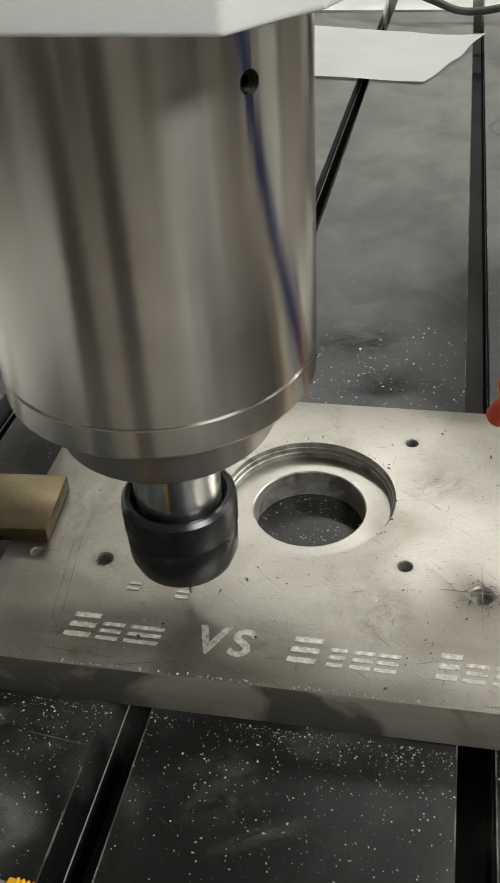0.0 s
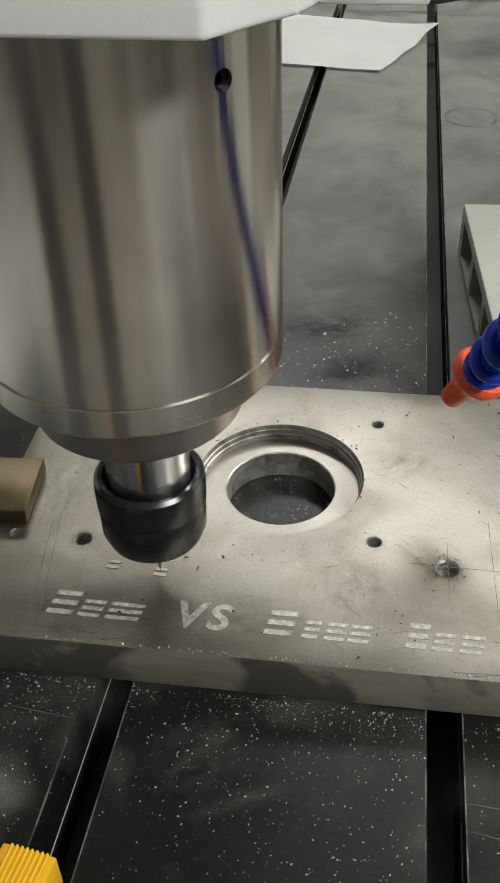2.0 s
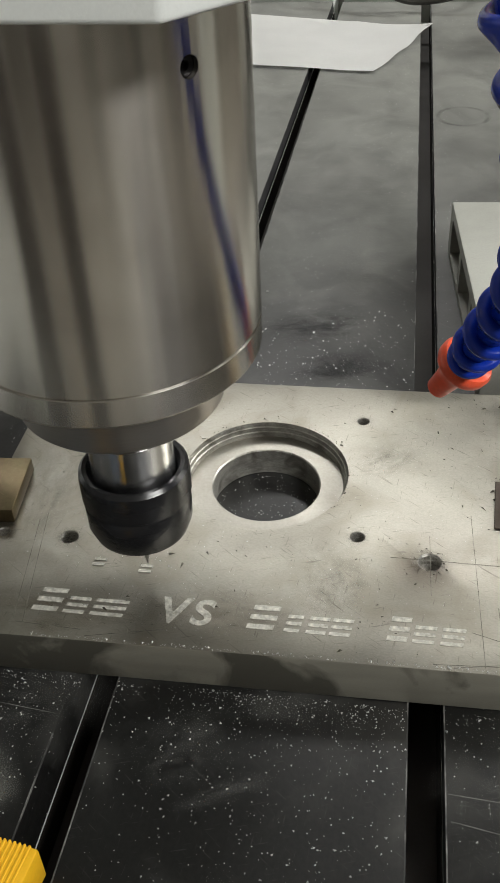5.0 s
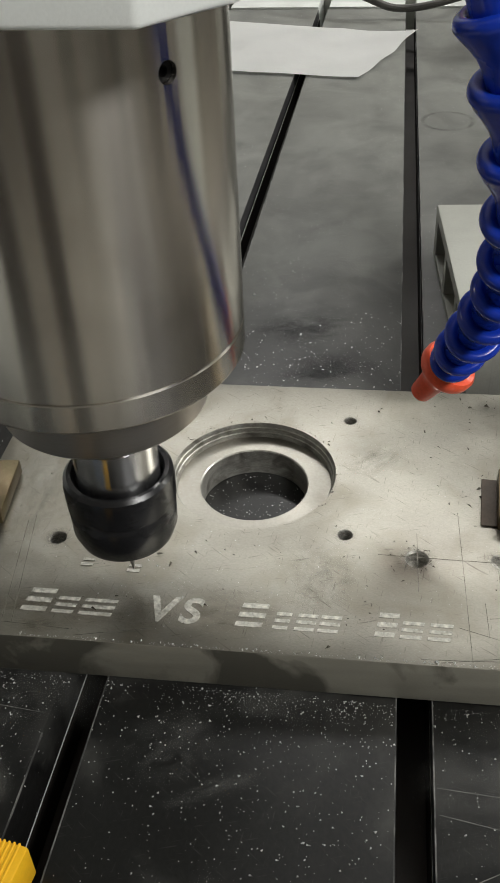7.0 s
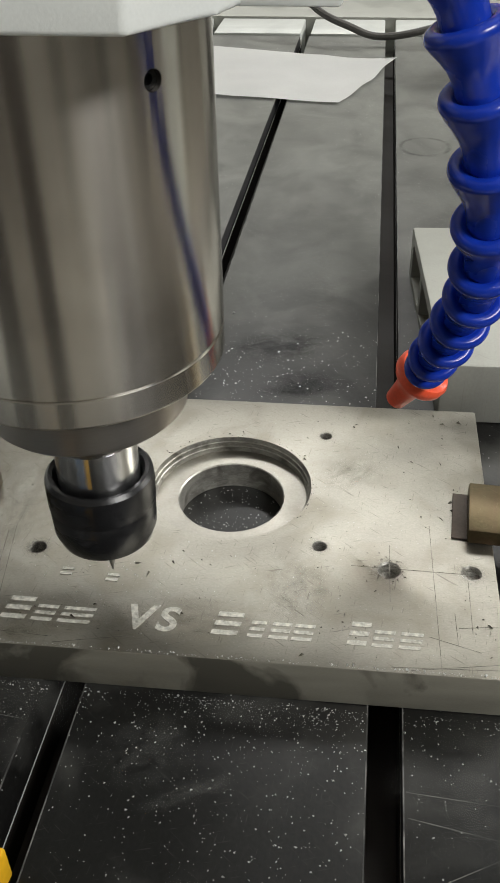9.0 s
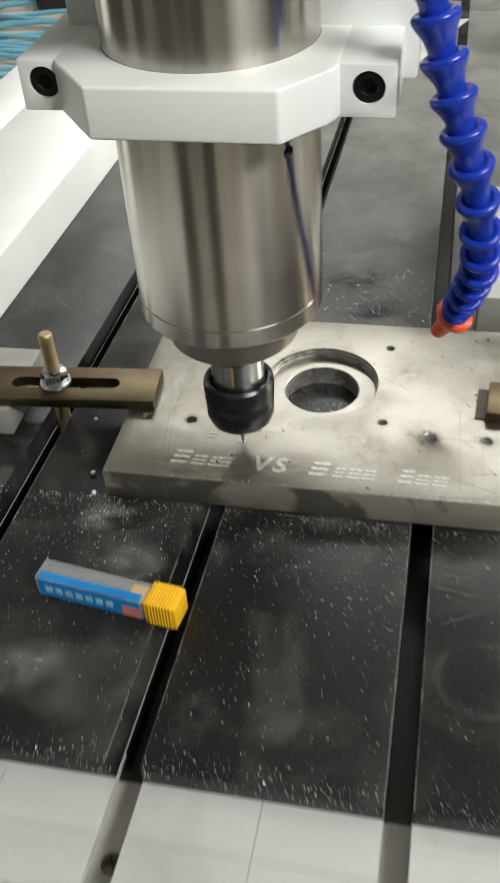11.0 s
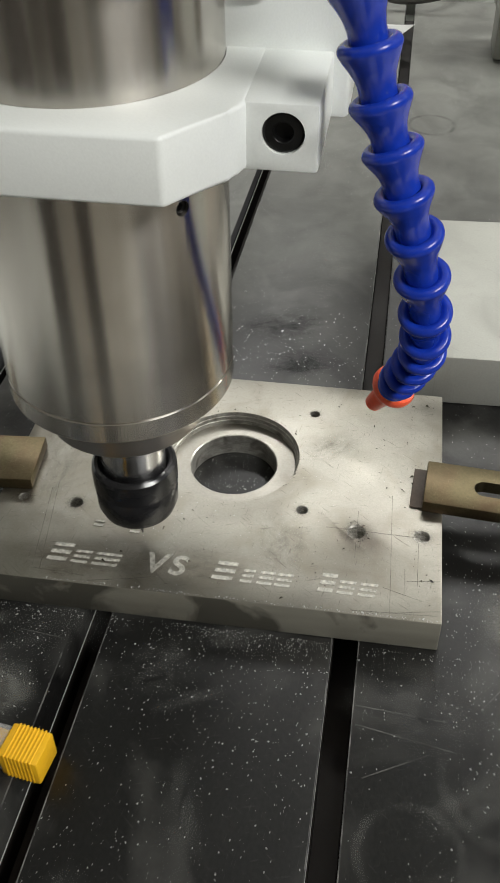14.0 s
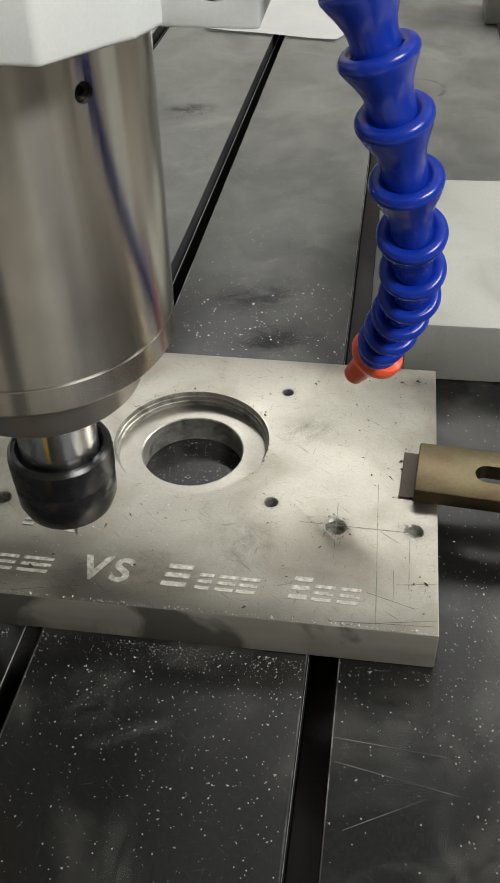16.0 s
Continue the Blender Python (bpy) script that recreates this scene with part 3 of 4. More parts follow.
for x, w, tall in LETTERS:
    hgt = 0.0104 if tall else 0.0074
    mark = thing("engraved_mark", "bright engraved bar marks in the plate", "engraving", pose(x, letter_line(x), H, 0, 0, 0), "engraved line on the plate")
    lean = 0.18
    for k in range(3):
        y0 = hgt * (0.02 + 0.38 * k)
        y1 = y0 + hgt * 0.20
        pts = [(lean * y0, y0), (w + lean * y0, y0), (w + lean * y1, y1), (lean * y1, y1)]
        part("bar", prism(pts, 0.00003, 0.00022, 0.00005, 1), M_MARK, mark)
font = bpy.data.curves.new("engraved_word", "FONT")
font.body, font.size, font.extrude, font.shear, font.space_character, font.offset = "VS", 0.0147, 0.0001, 0.15, 1.25, 0.0004
tmp = new("engraved_word", font)
bpy.context.view_layer.update()
word_mesh = bpy.data.meshes.new_from_object(tmp.evaluated_get(bpy.context.evaluated_depsgraph_get()))
bpy.data.objects.remove(tmp)
word_mesh.materials.clear()
word_mesh.materials.append(M_MARK)
word = tagged(new("engraved_word", word_mesh), "bright engraved letters VS in the plate", "engraving", "engraved line on the plate")
word.matrix_world = pose(-0.0812, letter_line(-0.0812), H + 0.00012)
for x, y in ((-0.1080, 0.0345), (-0.0915, 0.0330)):
    mark = thing("engraved_mark", "small fresh engraving with bright burrs", "engraving", pose(x, y, H), "fresh engraving")
    part("bar", box(0, 0.0042, 0, 0.0013, 0.00003, 0.0003), M_MARK, mark)
    part("bar", box(0.0003, 0.0045, 0.0024, 0.0036, 0.00003, 0.0003), M_MARK, mark)

SCRIBES = [((0.0194, 0.0723), (0.0214, 0.0058)), ((0.0317, 0.0448), (0.0318, 0.0215)), ((0.0275, 0.0236), (0.0410, 0.0256)), ((0.0051, 0.0605), (0.0055, 0.0330)),
           ((-0.0080, 0.0490), (0.0310, 0.0485)), ((-0.1310, 0.0585), (-0.1235, 0.0080)), ((-0.1330, 0.0550), (-0.1270, 0.0090)), ((-0.1019, 0.0044), (-0.0777, 0.0097)),
           ((-0.1260, 0.0078), (-0.1040, 0.0068)), ((0.0060, 0.0055), (0.0400, 0.0075)), ((0.0120, 0.0048), (0.0410, 0.0100)), ((0.0265, 0.0300), (0.0270, 0.0160)), ((0.0180, 0.0190), (0.0340, 0.0140))]
for a, b in SCRIBES:
    d = Vector(b) - Vector(a)
    bm = box(0, d.length, -0.00010, 0.00010, 0.00002, 0.00006)
    s = part("scribe_line", bm, M_SCRIBE, plate)
    s.matrix_world = pose(a[0], a[1], H, 0, 0, math.degrees(math.atan2(d.y, d.x)))

# ---------------------------------------------------------------- clamps at both ends of the plate


def clamp_bar(length, slot0, slot1, width=0.0295):
    bm = box(0, length, -width / 2, width / 2, 0, 0.0062, 0.0008, 2)
    ob = part("bar", bm, M_BRASSY)
    w = 0.0046
    pts = [(slot0 + w * math.cos(a), w * math.sin(a)) for a in [radians(90 + 15 * k) for k in range(13)]]
    pts += [(slot1 + w * math.cos(a), w * math.sin(a)) for a in [radians(-90 + 15 * k) for k in range(13)]]
    c = new("cutter", to_mesh("cutter", prism(pts, -0.01, 0.02), M_BRASSY))
    c2 = new("cutter", to_mesh("cutter", lathe([(0, -0.01), (0.0036, -0.01), (0.0036, 0.02), (0, 0.02)], 24), M_BRASSY))
    c2.location = (slot1 + 0.017, 0, 0)
    cut(ob, [c, c2])
    ob.data.shade_smooth()
    ob.data.set_sharp_from_angle(angle=radians(30))
    return ob


def stud(length, r=0.004):
    rows = [(0, 0)]
    z = 0.0
    while z < length - 0.0012:
        rows += [(r * 0.80, z), (r, z + 0.0005), (r * 0.80, z + 0.0010)]
        z += 0.00125
    rows += [(r * 0.7, length), (0, length)]
    return lathe(rows, 20)


def hex_nut(af, hgt, hole):
    R = af / math.sqrt(3)
    bm = prism([(R * math.cos(radians(60 * k + 12)), R * math.sin(radians(60 * k + 12))) for k in range(6)], 0, hgt, 0.0006, 2)
    return bm


def clamp(x, y, turn, length, slot0, slot1, stud_at, label, width=0.0295):
    c = thing("strap_clamp", label, "clamp", pose(x, y, H + 0.0002, 0, 0, turn), "clamps on the plate")
    b = clamp_bar(length, slot0, slot1, width)
    b.parent = c
    w = part("washer", lathe([(0.0044, 0), (0.0086, 0), (0.0088, 0.0008), (0.0084, 0.0016), (0.0044, 0.0016)], 32, True), M_ZINC, c, "shiny zinc washer")
    w.location = (stud_at, 0, 0.0063)
    n = part("hex_nut", hex_nut(0.013, 0.0066, 0.004), M_ZINC, c, "shiny zinc hexagon nut")
    n.location = (stud_at, 0, 0.0079)
    s = part("stud", stud(0.068), M_STUD, c, "yellow zinc threaded stud")
    s.location = (stud_at, 0, -0.029)
    return c


clamp(-0.1425, 0.0665, 180 + 5, 0.122, 0.026, 0.078, 0.0575, "yellow chromated slotted clamp bar holding the plate")
bar_right = clamp(0.0332, 0.0778, -4.0, 0.122, 0.026, 0.078, 0.0733, "yellow chromated slotted clamp bar holding the plate", 0.0272)
# thin dark brown strip beyond the end of this bar, lying on the plate
part("nose_step", box(-0.0054, 0.0006, -0.0120, 0.0130, 0.0, 0.0006, 0.0002, 1), M_STRIP, bar_right, "thin dark brown strip at the bar's end")
for x0, y0, turn in ((-0.2560, 0.0400, 2), (0.1185, 0.0550, 0)):
    bm = box(0, 0.034, 0, 0.058, 0.0, H, 0.0008, 2)
    blk = part("support_block", bm, M_BLOCK)
    blk.matrix_world = pose(x0, y0, 0.0002, 0, 0, turn)
    tagged(blk, "pale aluminium packing block under the clamp tail", "packing block", "packing blocks")



def film_disc(name, x, y, z, rx, ry, turn, material, label, category, group):
    """A thin round film of radius 1, laid at its true size."""
    bm = lathe([(0, 0), (0.35, 0), (0.7, 0), (1, 0)], 40)
    ob = part(name, bm, material)
    ob.matrix_world = pose(x, y, z, 0, 0, turn) @ Matrix.Diagonal((rx, ry, 1, 1))
    ob.visible_shadow = False
    return tagged(ob, label, category, group)


for x0, y0, x1, y1 in ((0.0115, -0.0262, 0.046, -0.0285), (0.0120, -0.0345, 0.050, -0.0410), (-0.128, -0.0110, -0.1085, -0.0130), (-0.165, -0.020, -0.128, -0.034), (0.016, -0.0560, 0.040, -0.0430), (0.060, -0.020, 0.085, 0.012)):
    sl = math.hypot(x1 - x0, y1 - y0)
    ob = part("scratch", box(0, sl, -0.00012, 0.00012, 0.00002, 0.00008), M_WORN)
    ob.matrix_world = pose(x0, y0, 0.0, 0, 0, math.degrees(math.atan2(y1 - y0, x1 - x0)))
    tagged(ob, "thin pale scratch across the black pad", "scratch", "scratches on the pads")
for x, y, rx, ry in ((-0.050, 0.222, 0.034, 0.020), (-0.046, 0.220, 0.020, 0.012), (-0.036, 0.186, 0.030, 0.016), (-0.034, 0.186, 0.016, 0.010), (-0.130, 0.460, 0.026, 0.018)):
    film_disc("oil_stain", x, y, 0.00012, rx, ry, 15, M_OIL, "dark oily stain on the black pad", "oil stain", "stains on the pads")
for x, y, rx, ry, turn in ((-0.0654, -0.0191, 0.024, 0.016, 30), (-0.052, -0.0333, 0.020, 0.0055, 24), (-0.0399, -0.0035, 0.030, 0.010, -4), (0.080, 0.010, 0.018, 0.030, 10), (0.0880, -0.099, 0.012, 0.022, 5),
                           (0.055, -0.060, 0.030, 0.012, 35), (-0.0448, -0.0806, 0.010, 0.030, 12), (-0.080, -0.118, 0.012, 0.022, -10), (-0.135, -0.030, 0.030, 0.020, 20), (-0.150, -0.110, 0.034, 0.020, -30),
                           (-0.030, 0.300, 0.020, 0.060, 4), (-0.060, 0.420, 0.026, 0.070, -6), (0.045, 0.420, 0.040, 0.050, 0), (0.060, 0.600, 0.040, 0.070, 0), (-0.150, 0.250, 0.030, 0.060, 0), (-0.030, -0.115, 0.024, 0.014, 15), (0.035, -0.022, 0.034, 0.030, 20), (0.065, -0.100, 0.040, 0.030, -10), (-0.115, 0.000, 0.030, 0.030, 0)):
    film_disc("dust_smear", x, y, 0.00010, rx, ry, turn, M_DUST, "pale dry dust smear on the black pad", "dust smear", "smears on the pads")
for x, y, rx, ry, turn in ((0.0770, 0.0250, 0.026, 0.024, 10), (0.0830, 0.0020, 0.016, 0.026, 5), (-0.150, -0.012, 0.022, 0.012, 20), (-0.128, -0.040, 0.020, 0.016, -20), (-0.160, -0.105, 0.030, 0.016, 30)):
    film_disc("dried_patch", x, y, 0.00012, rx, ry, turn, M_PATCH, "dried pale coolant patch on the black pad", "dried patch", "patches on the pads")
for x, y, r in ((0.0340, -0.0821, 0.0215), (0.070, -0.050, 0.030)):
    film_disc("dust_ring", x, y, 0.00014, r, r, 0, M_RING, "faint ring scuffed into the black pad", "ring mark", "ring marks on the pads")
film_disc("dust_ring", 0.0310, 0.518, 0.00014, 0.0215, 0.0225, 0, M_DARKRING, "faint dark ring on the dusty pad", "ring mark", "ring marks on the pads")
for x, y, rx, ry, turn in ((-0.110, 0.016, 0.040, 0.012, 0), (-0.026, 0.036, 0.016, 0.022, 10), (-0.135, 0.070, 0.020, 0.050, 0), (-0.060, 0.020, 0.035, 0.014, 0), (-0.115, 0.0070, 0.010, 0.004, 0), (-0.010, 0.100, 0.020, 0.012, 40)):
    film_disc("tarnish", x, y, H + 0.00001, rx, ry, turn, M_RUST, "brown tarnish on the steel plate", "tarnish", "tarnish on the plate")
for (x, y, r) in HOLES:
    film_disc("burr_mark", x, y, H + 0.000015, r * 2.1, r * 2.0, 0, M_BURR, "dark scratched burr round a drilled hole", "burr", "burrs on the plate")

# ---------------------------------------------------------------- loose aluminium block
block = part("aluminium_block", prism([(0.0268, 0.1625), (0.1112, 0.1652), (0.0966, 0.3098), (0.0163, 0.3052)], 0.0002, 0.030, 0.0012, 2), M_BLOCK)
tagged(block, "grey aluminium block with rectangular pockets in its side", "metal block")
pocket = []
for k in range(3):
    f = 0.10 + 0.30 * k
    cx, cy = 0.0268 - 0.0105 * (f + 0.10), 0.1625 + 0.1427 * (f + 0.10)
    c = new("cutter", to_mesh("cutter", box(-0.012, 0.012, -0.018, 0.018, 0.005, 0.0245), M_BLOCK))
    c.matrix_world = pose(cx, cy, 0, 0, 0, 4.2)
    pocket.append(c)
cut(block, pocket)
block.data.shade_smooth()
block.data.set_sharp_from_angle(angle=radians(30))

# ---------------------------------------------------------------- sheet of paper at the far end
bm = bmesh.new()
N = 16
grid = []
P00, P10, P11, P01 = Vector((-0.150, 0.631)), Vector((-0.037, 0.613)), Vector((0.010, 0.741)), Vector((-0.172, 0.790))
for i in range(N + 1):
    row = []
    for j in range(N + 1):
        s, t = i / N, j / N
        p = P00 * (1 - s) * (1 - t) + P10 * s * (1 - t) + P11 * s * t + P01 * (1 - s) * t
        e = max(0, s - 0.75) * 4 * t
        z = 0.0016 + 0.0025 * noise.noise((p.x * 25, p.y * 25, 0)) ** 2 + 0.004 * e * e + 0.006 * max(0, 0.12 - t) * (0.5 + noise.noise((p.x * 40, 3, 1)))
        row.append(bm.verts.new((p.x + 0.0025 * noise.noise((p.y * 30, 1, 2)), p.y, z)))
    grid.append(row)
for i in range(N):
    for j in range(N):
        bm.faces.new((grid[i][j], grid[i + 1][j], grid[i + 1][j + 1], grid[i][j + 1]))
bmesh.ops.solidify(bm, geom=bm.faces[:], thickness=0.0003)
tagged(part("paper_sheet", bm, M_PAPER, smooth=60), "white sheet of paper with curled corners on the table", "paper")

# ---------------------------------------------------------------- far end of the table
far = thing("end_stop", "grey and black bearing block at the far end of the table", "machine block", T @ pose(0.1010, 0.668, 0.0005))
part("side_plate", box(-0.018, 0.000, 0, 0.05, 0, 0.054, 0.002), M_BLOCK, far)
part("bellows", box(0.001, 0.041, -0.004, 0.06, 0, 0.054, 0.002), M_BLACK, far, "black rubber bellows")
part("end_plate", box(0.042, 0.066, 0, 0.05, 0, 0.052, 0.002), M_BLOCK, far)
part("guard", box(0.067, 0.150, 0.012, 0.05, 0, 0.075, 0.002), M_BLACK, far, "black sheet guard")
part("guard_frame", join(join(box(0.076, 0.112, 0.008, 0.0115, 0.012, 0.018, 0.0008, 1), box(0.076, 0.082, 0.008, 0.0115, 0.0182, 0.07, 0.0008, 1)), box(0.106, 0.112, 0.008, 0.0115, 0.0182, 0.07, 0.0008, 1)), M_BLOCK, far, "pale grey frame on the guard")
rail = thing("end_beam", "grey steel cross beam behind the table", "machine beam", T, kind="structure")
part("beam", box(-0.5, 0.6, 0.905, 0.99, -0.15, 0.004, 0.002), M_BLOCK, rail)
for u0, u1 in PADS:
    part("end_block", taper(box(u0 + 0.001, u1 - 0.001, 0.8425, 0.9045, -0.03, 0.0015, 0.0012)), M_ALU, rail, "pale aluminium end block")
right_rail = thing("guide_beam", "grey painted guide beam beside the table", "machine beam", T, kind="structure")
part("beam", taper(box(0.182, 0.262, -0.3, 1.4, -0.036, 0.004, 0.002)), M_RAIL, right_rail)
part("screw_head", lathe([(0, 0), (0.006, 0), (0.006, 0.003), (0, 0.004)], 24), M_SOCKET, right_rail).location = (0.176, 0.53, 0.0042)
part("trough", taper(box(0.1441, 0.1815, EDGE_F, EDGE_B, -0.036, -0.0110)), M_GAPDARK, right_rail, "dark strip in the gap beside the rail")
bm = tube([(-0.12, 0.90, 0.070), (-0.075, 0.82, 0.034), (-0.034, 0.80, 0.0175), (-0.006, 0.80, 0.0095), (0.0335, 0.80, 0.0150), (0.075, 0.82, 0.026), (0.13, 0.90, 0.05), (0.17, 1.0, 0.0065)], 0.0035)
tagged(part("power_cable", bm, M_CABLE), "thin grey cable drooping over the far end of the table", "cable")

# ---------------------------------------------------------------- cutter box
cb = thing("cutter_box", "clear plastic cutter box with a blue label and a yellow cap", "plastic box", pose(-0.1660, -0.0598, 0.0002, 0, 0, -8.1))
L, W2, HB = 0.0570, 0.0060, 0.0122
case = part("case", box(0, L, -W2, W2, 0, HB, 0.0012, 2), M_CLEAR, cb, "clear plastic case")
part("label", box(0.002, L - 0.004, -W2 - 0.00025, -W2 - 0.00002, 0.0010, HB - 0.0008), M_LABEL, cb, "blue printed paper label")
part("label_top", box(0.002, L - 0.004, -W2 + 0.0001, -0.0018, HB + 0.00002, HB + 0.00025), M_LABEL, cb, "blue printed paper label")
part("red_print", box(L - 0.013, L - 0.0042, -W2 - 0.00045, -W2 - 0.00027, 0.0014, 0.0075), M_PINK, cb)
x = 0.0055
for k in range(7):
    part("print_bar", box(x, x + 0.0034, -W2 - 0.00045, -W2 - 0.00027, 0.0042, 0.0078), M_PRINT, cb)
    x += 0.0051
cap = part("cap", box(L - 0.002, L + 0.0135, -W2 - 0.0008, W2 + 0.0008, -0.0001, HB + 0.0009, 0.0008, 2), M_YELLOW, cb, "ribbed yellow plastic cap")
for k in range(8):
    x = L + 0.0003 + 0.00145 * k
    part("rib", box(x, x + 0.0008, -W2 - 0.00105, W2 + 0.00105, 0.0001, HB + 0.00115, 0.0002, 1), M_YELLOW, cap)
part("plug", box(L - 0.011, L - 0.0021, -W2 + 0.0015, W2 - 0.0015, 0.0016, HB - 0.0016, 0.0006, 1), M_YELLOW, cb)

# ---------------------------------------------------------------- spindle carriage; its origin is the cutter's tip
carriage = thing("spindle_carriage", "polished steel milling spindle held in white clamp brackets", "spindle")
body = part("spindle_body", lathe([(0, 0.092), (0.0388, 0.092), (0.0396, 0.0878), (0.0404, 0.0876), (0.0409, 0.0884), (0.0409, 0.0958), (0.0403, 0.0962), (0.0403, 0.0968), (0.0410, 0.0972), (0.0410, 0.335), (0.040, 0.338), (0, 0.338)], 128), M_STEEL, carriage, "polished stainless spindle body")
part("nose_ring", lathe([(0, 0.0700), (0.0284, 0.0700), (0.0295, 0.0712), (0.0298, 0.0915), (0, 0.0915)], 96), M_NOSE, carriage, "turned steel nose ring")
part("spindle_shaft", lathe([(0, 0.030), (0.0128, 0.030), (0.0128, 0.057), (0.0120, 0.0578), (0.0120, 0.0612), (0.0135, 0.0622), (0.0135, 0.0715), (0, 0.0715)], 64), M_CHROME, carriage, "bright ground spindle shaft")
nut = part("collet_nut", lathe([(0.0040, 0.0190), (0.0060, 0.0174), (0.0122, 0.0174), (0.0152, 0.0186), (0.0166, 0.0226), (0.0168, 0.0312), (0.0165, 0.0318), (0.0165, 0.0324), (0.0171, 0.0330), (0.0172, 0.0402), (0.0169, 0.0425), (0.0158, 0.0436), (0.0145, 0.0434), (0.0136, 0.0420), (0.0134, 0.0330), (0.0040, 0.0330)], 64, True), M_NUT, carriage, "black round collet nut")
part("cutter", lathe([(0, 0), (0.0002, 0.0002), (0.0013, 0.0060), (0.0016, 0.0062), (0.0016, 0.0240), (0, 0.0240)], 20), M_CARBIDE, nut, "pointed engraving cutter")
HOLE_A = radians(-37.4)
hole_pose = pose(0.0410 * math.cos(HOLE_A), 0.0410 * math.sin(HOLE_A), 0.1687) @ Vector((math.cos(HOLE_A), math.sin(HOLE_A), 0)).to_track_quat("Z", "Y").to_matrix().to_4x4()
drill = new("cutter", to_mesh("cutter", lathe([(0, -0.008), (0.0024, -0.008), (0.0024, 0.004), (0, 0.004)], 28), M_STEEL))
drill.matrix_world = hole_pose
cut(body, [drill])
body.data.shade_smooth()
body.data.set_sharp_from_angle(angle=radians(30))
# dark plug added in the hole for the shade inside it
plug = part("set_screw", lathe([(0, -0.0035), (0.0023, -0.0035), (0.0023, -0.0015), (0.0012, -0.0016), (0.0011, -0.0028), (0, -0.0028)], 24), M_SOCKET, carriage, "dark plug for the shade inside the drilled hole")
plug.matrix_local = hole_pose


def bracket(z0, z1, ears):
    pts = [(-0.0325, -0.0545), (0.0350, -0.0545), (0.0484, -0.0366), (0.0508, -0.0332), (0.0522, -0.029), (0.0522, 0.030), (-0.0522, 0.030), (-0.0522, -0.029)]
    ob = part("clamp_bracket", prism(pts, z0, z1, 0.0012, 3), M_WHITE, carriage, "white painted clamp bracket")
    c = new("cutter", to_mesh("cutter", lathe([(0, z0 - 0.02), (0.0412, z0 - 0.02), (0.0412, z1 + 0.02), (0, z1 + 0.02)], 128), M_WHITE))
    cut(ob, [c])
    ob.data.shade_smooth()
    ob.data.set_sharp_from_angle(angle=radians(30))
    if ears:
        for s in (-1, 1):
            w = 0.0715 if s > 0 else 0.0665
            e = part("ear", box(min(s * 0.0505, s * w), max(s * 0.0505, s * w), -0.0290, 0.034, z0 - 0.0003, z1 - 0.0002, 0.0009, 2), M_WHITE, ob)
            c = new("cutter", to_mesh("cutter", lathe([(0, 0.004), (0.0058, 0.004), (0.0058, -0.03), (0, -0.03)], 40), M_WHITE))
            c.matrix_world = pose(s * (w - 0.0095), -0.0290, (z0 + z1) / 2 + 0.001) @ Vector((0, 1, 0)).to_track_quat("Z", "X").to_matrix().to_4x4() @ pose(0, 0, 0.004)
            cut(e, [c])
            e.data.shade_smooth()
            e.data.set_sharp_from_angle(angle=radians(30))
            sc = part("cap_screw", cap_screw(0.00572, 0.006, M_SOCKET), M_SOCKET, ob, "black socket cap screw sunk in the ear")
            sc.matrix_local = pose(s * (w - 0.0095), -0.0282, (z0 + z1) / 2 + 0.001) @ Vector((0, -1, 0)).to_track_quat("Z", "X").to_matrix().to_4x4()
    return ob


bracket(0.1842, 0.2030, True)
bracket(0.2455, 0.2655, True)
part("back_plate", box(-0.060, 0.0765, 0.010, 0.034, 0.1832, 0.345, 0.0015), M_WHITE, carriage, "white painted back plate")
part("slide_box", box(-0.06, 0.086, 0.036, 0.12, 0.2130, 0.345, 0.0015), M_WHITE, carriage, "white slide housing")
# unseen dark box, added to shade the plate and darken its reflection
part("drive_housing", box(-0.20, 0.025, 0.1215, 0.30, 0.262, 0.345, 0.003), M_DARKWALL, carriage, "unseen dark box added behind the slide to shade the plate")
for x, z in ((0.0477, 0.2245), (-0.0477, 0.2245)):
    w = part("washer_screw", cap_screw(0.0052, 0.003, M_ZINC), M_ZINC, carriage, "bright zinc socket screw")
    w.matrix_local = pose(x, 0.0085, z) @ Vector((0, -1, 0)).to_track_quat("Z", "X").to_matrix().to_4x4()
    part("washer", lathe([(0.0054, -0.0012), (0.0082, -0.0012), (0.0082, 0.0), (0.0054, 0.0)], 36, True), M_WHITE, w)

part("plug", box(0.078, 0.092, 0.121, 0.138, 0.205, 0.30, 0.002), M_RED, carriage, "red plastic plug behind the housing")

# unseen, assumed beam; its height lets the plate's reflection pass below
gantry = thing("gantry_beam", "white gantry beam above the spindle, unseen and assumed", "machine beam", kind="structure")
part("beam", box(-0.75, 0.60, 0.140, 0.30, 0.390, 0.60, 0.004), M_WHITE, gantry)
for x in (-0.75, 0.53):
    part("upright", box(x, x + 0.07, 0.145, 0.295, FLOOR, 0.3895, 0.004), M_WHITE, gantry)

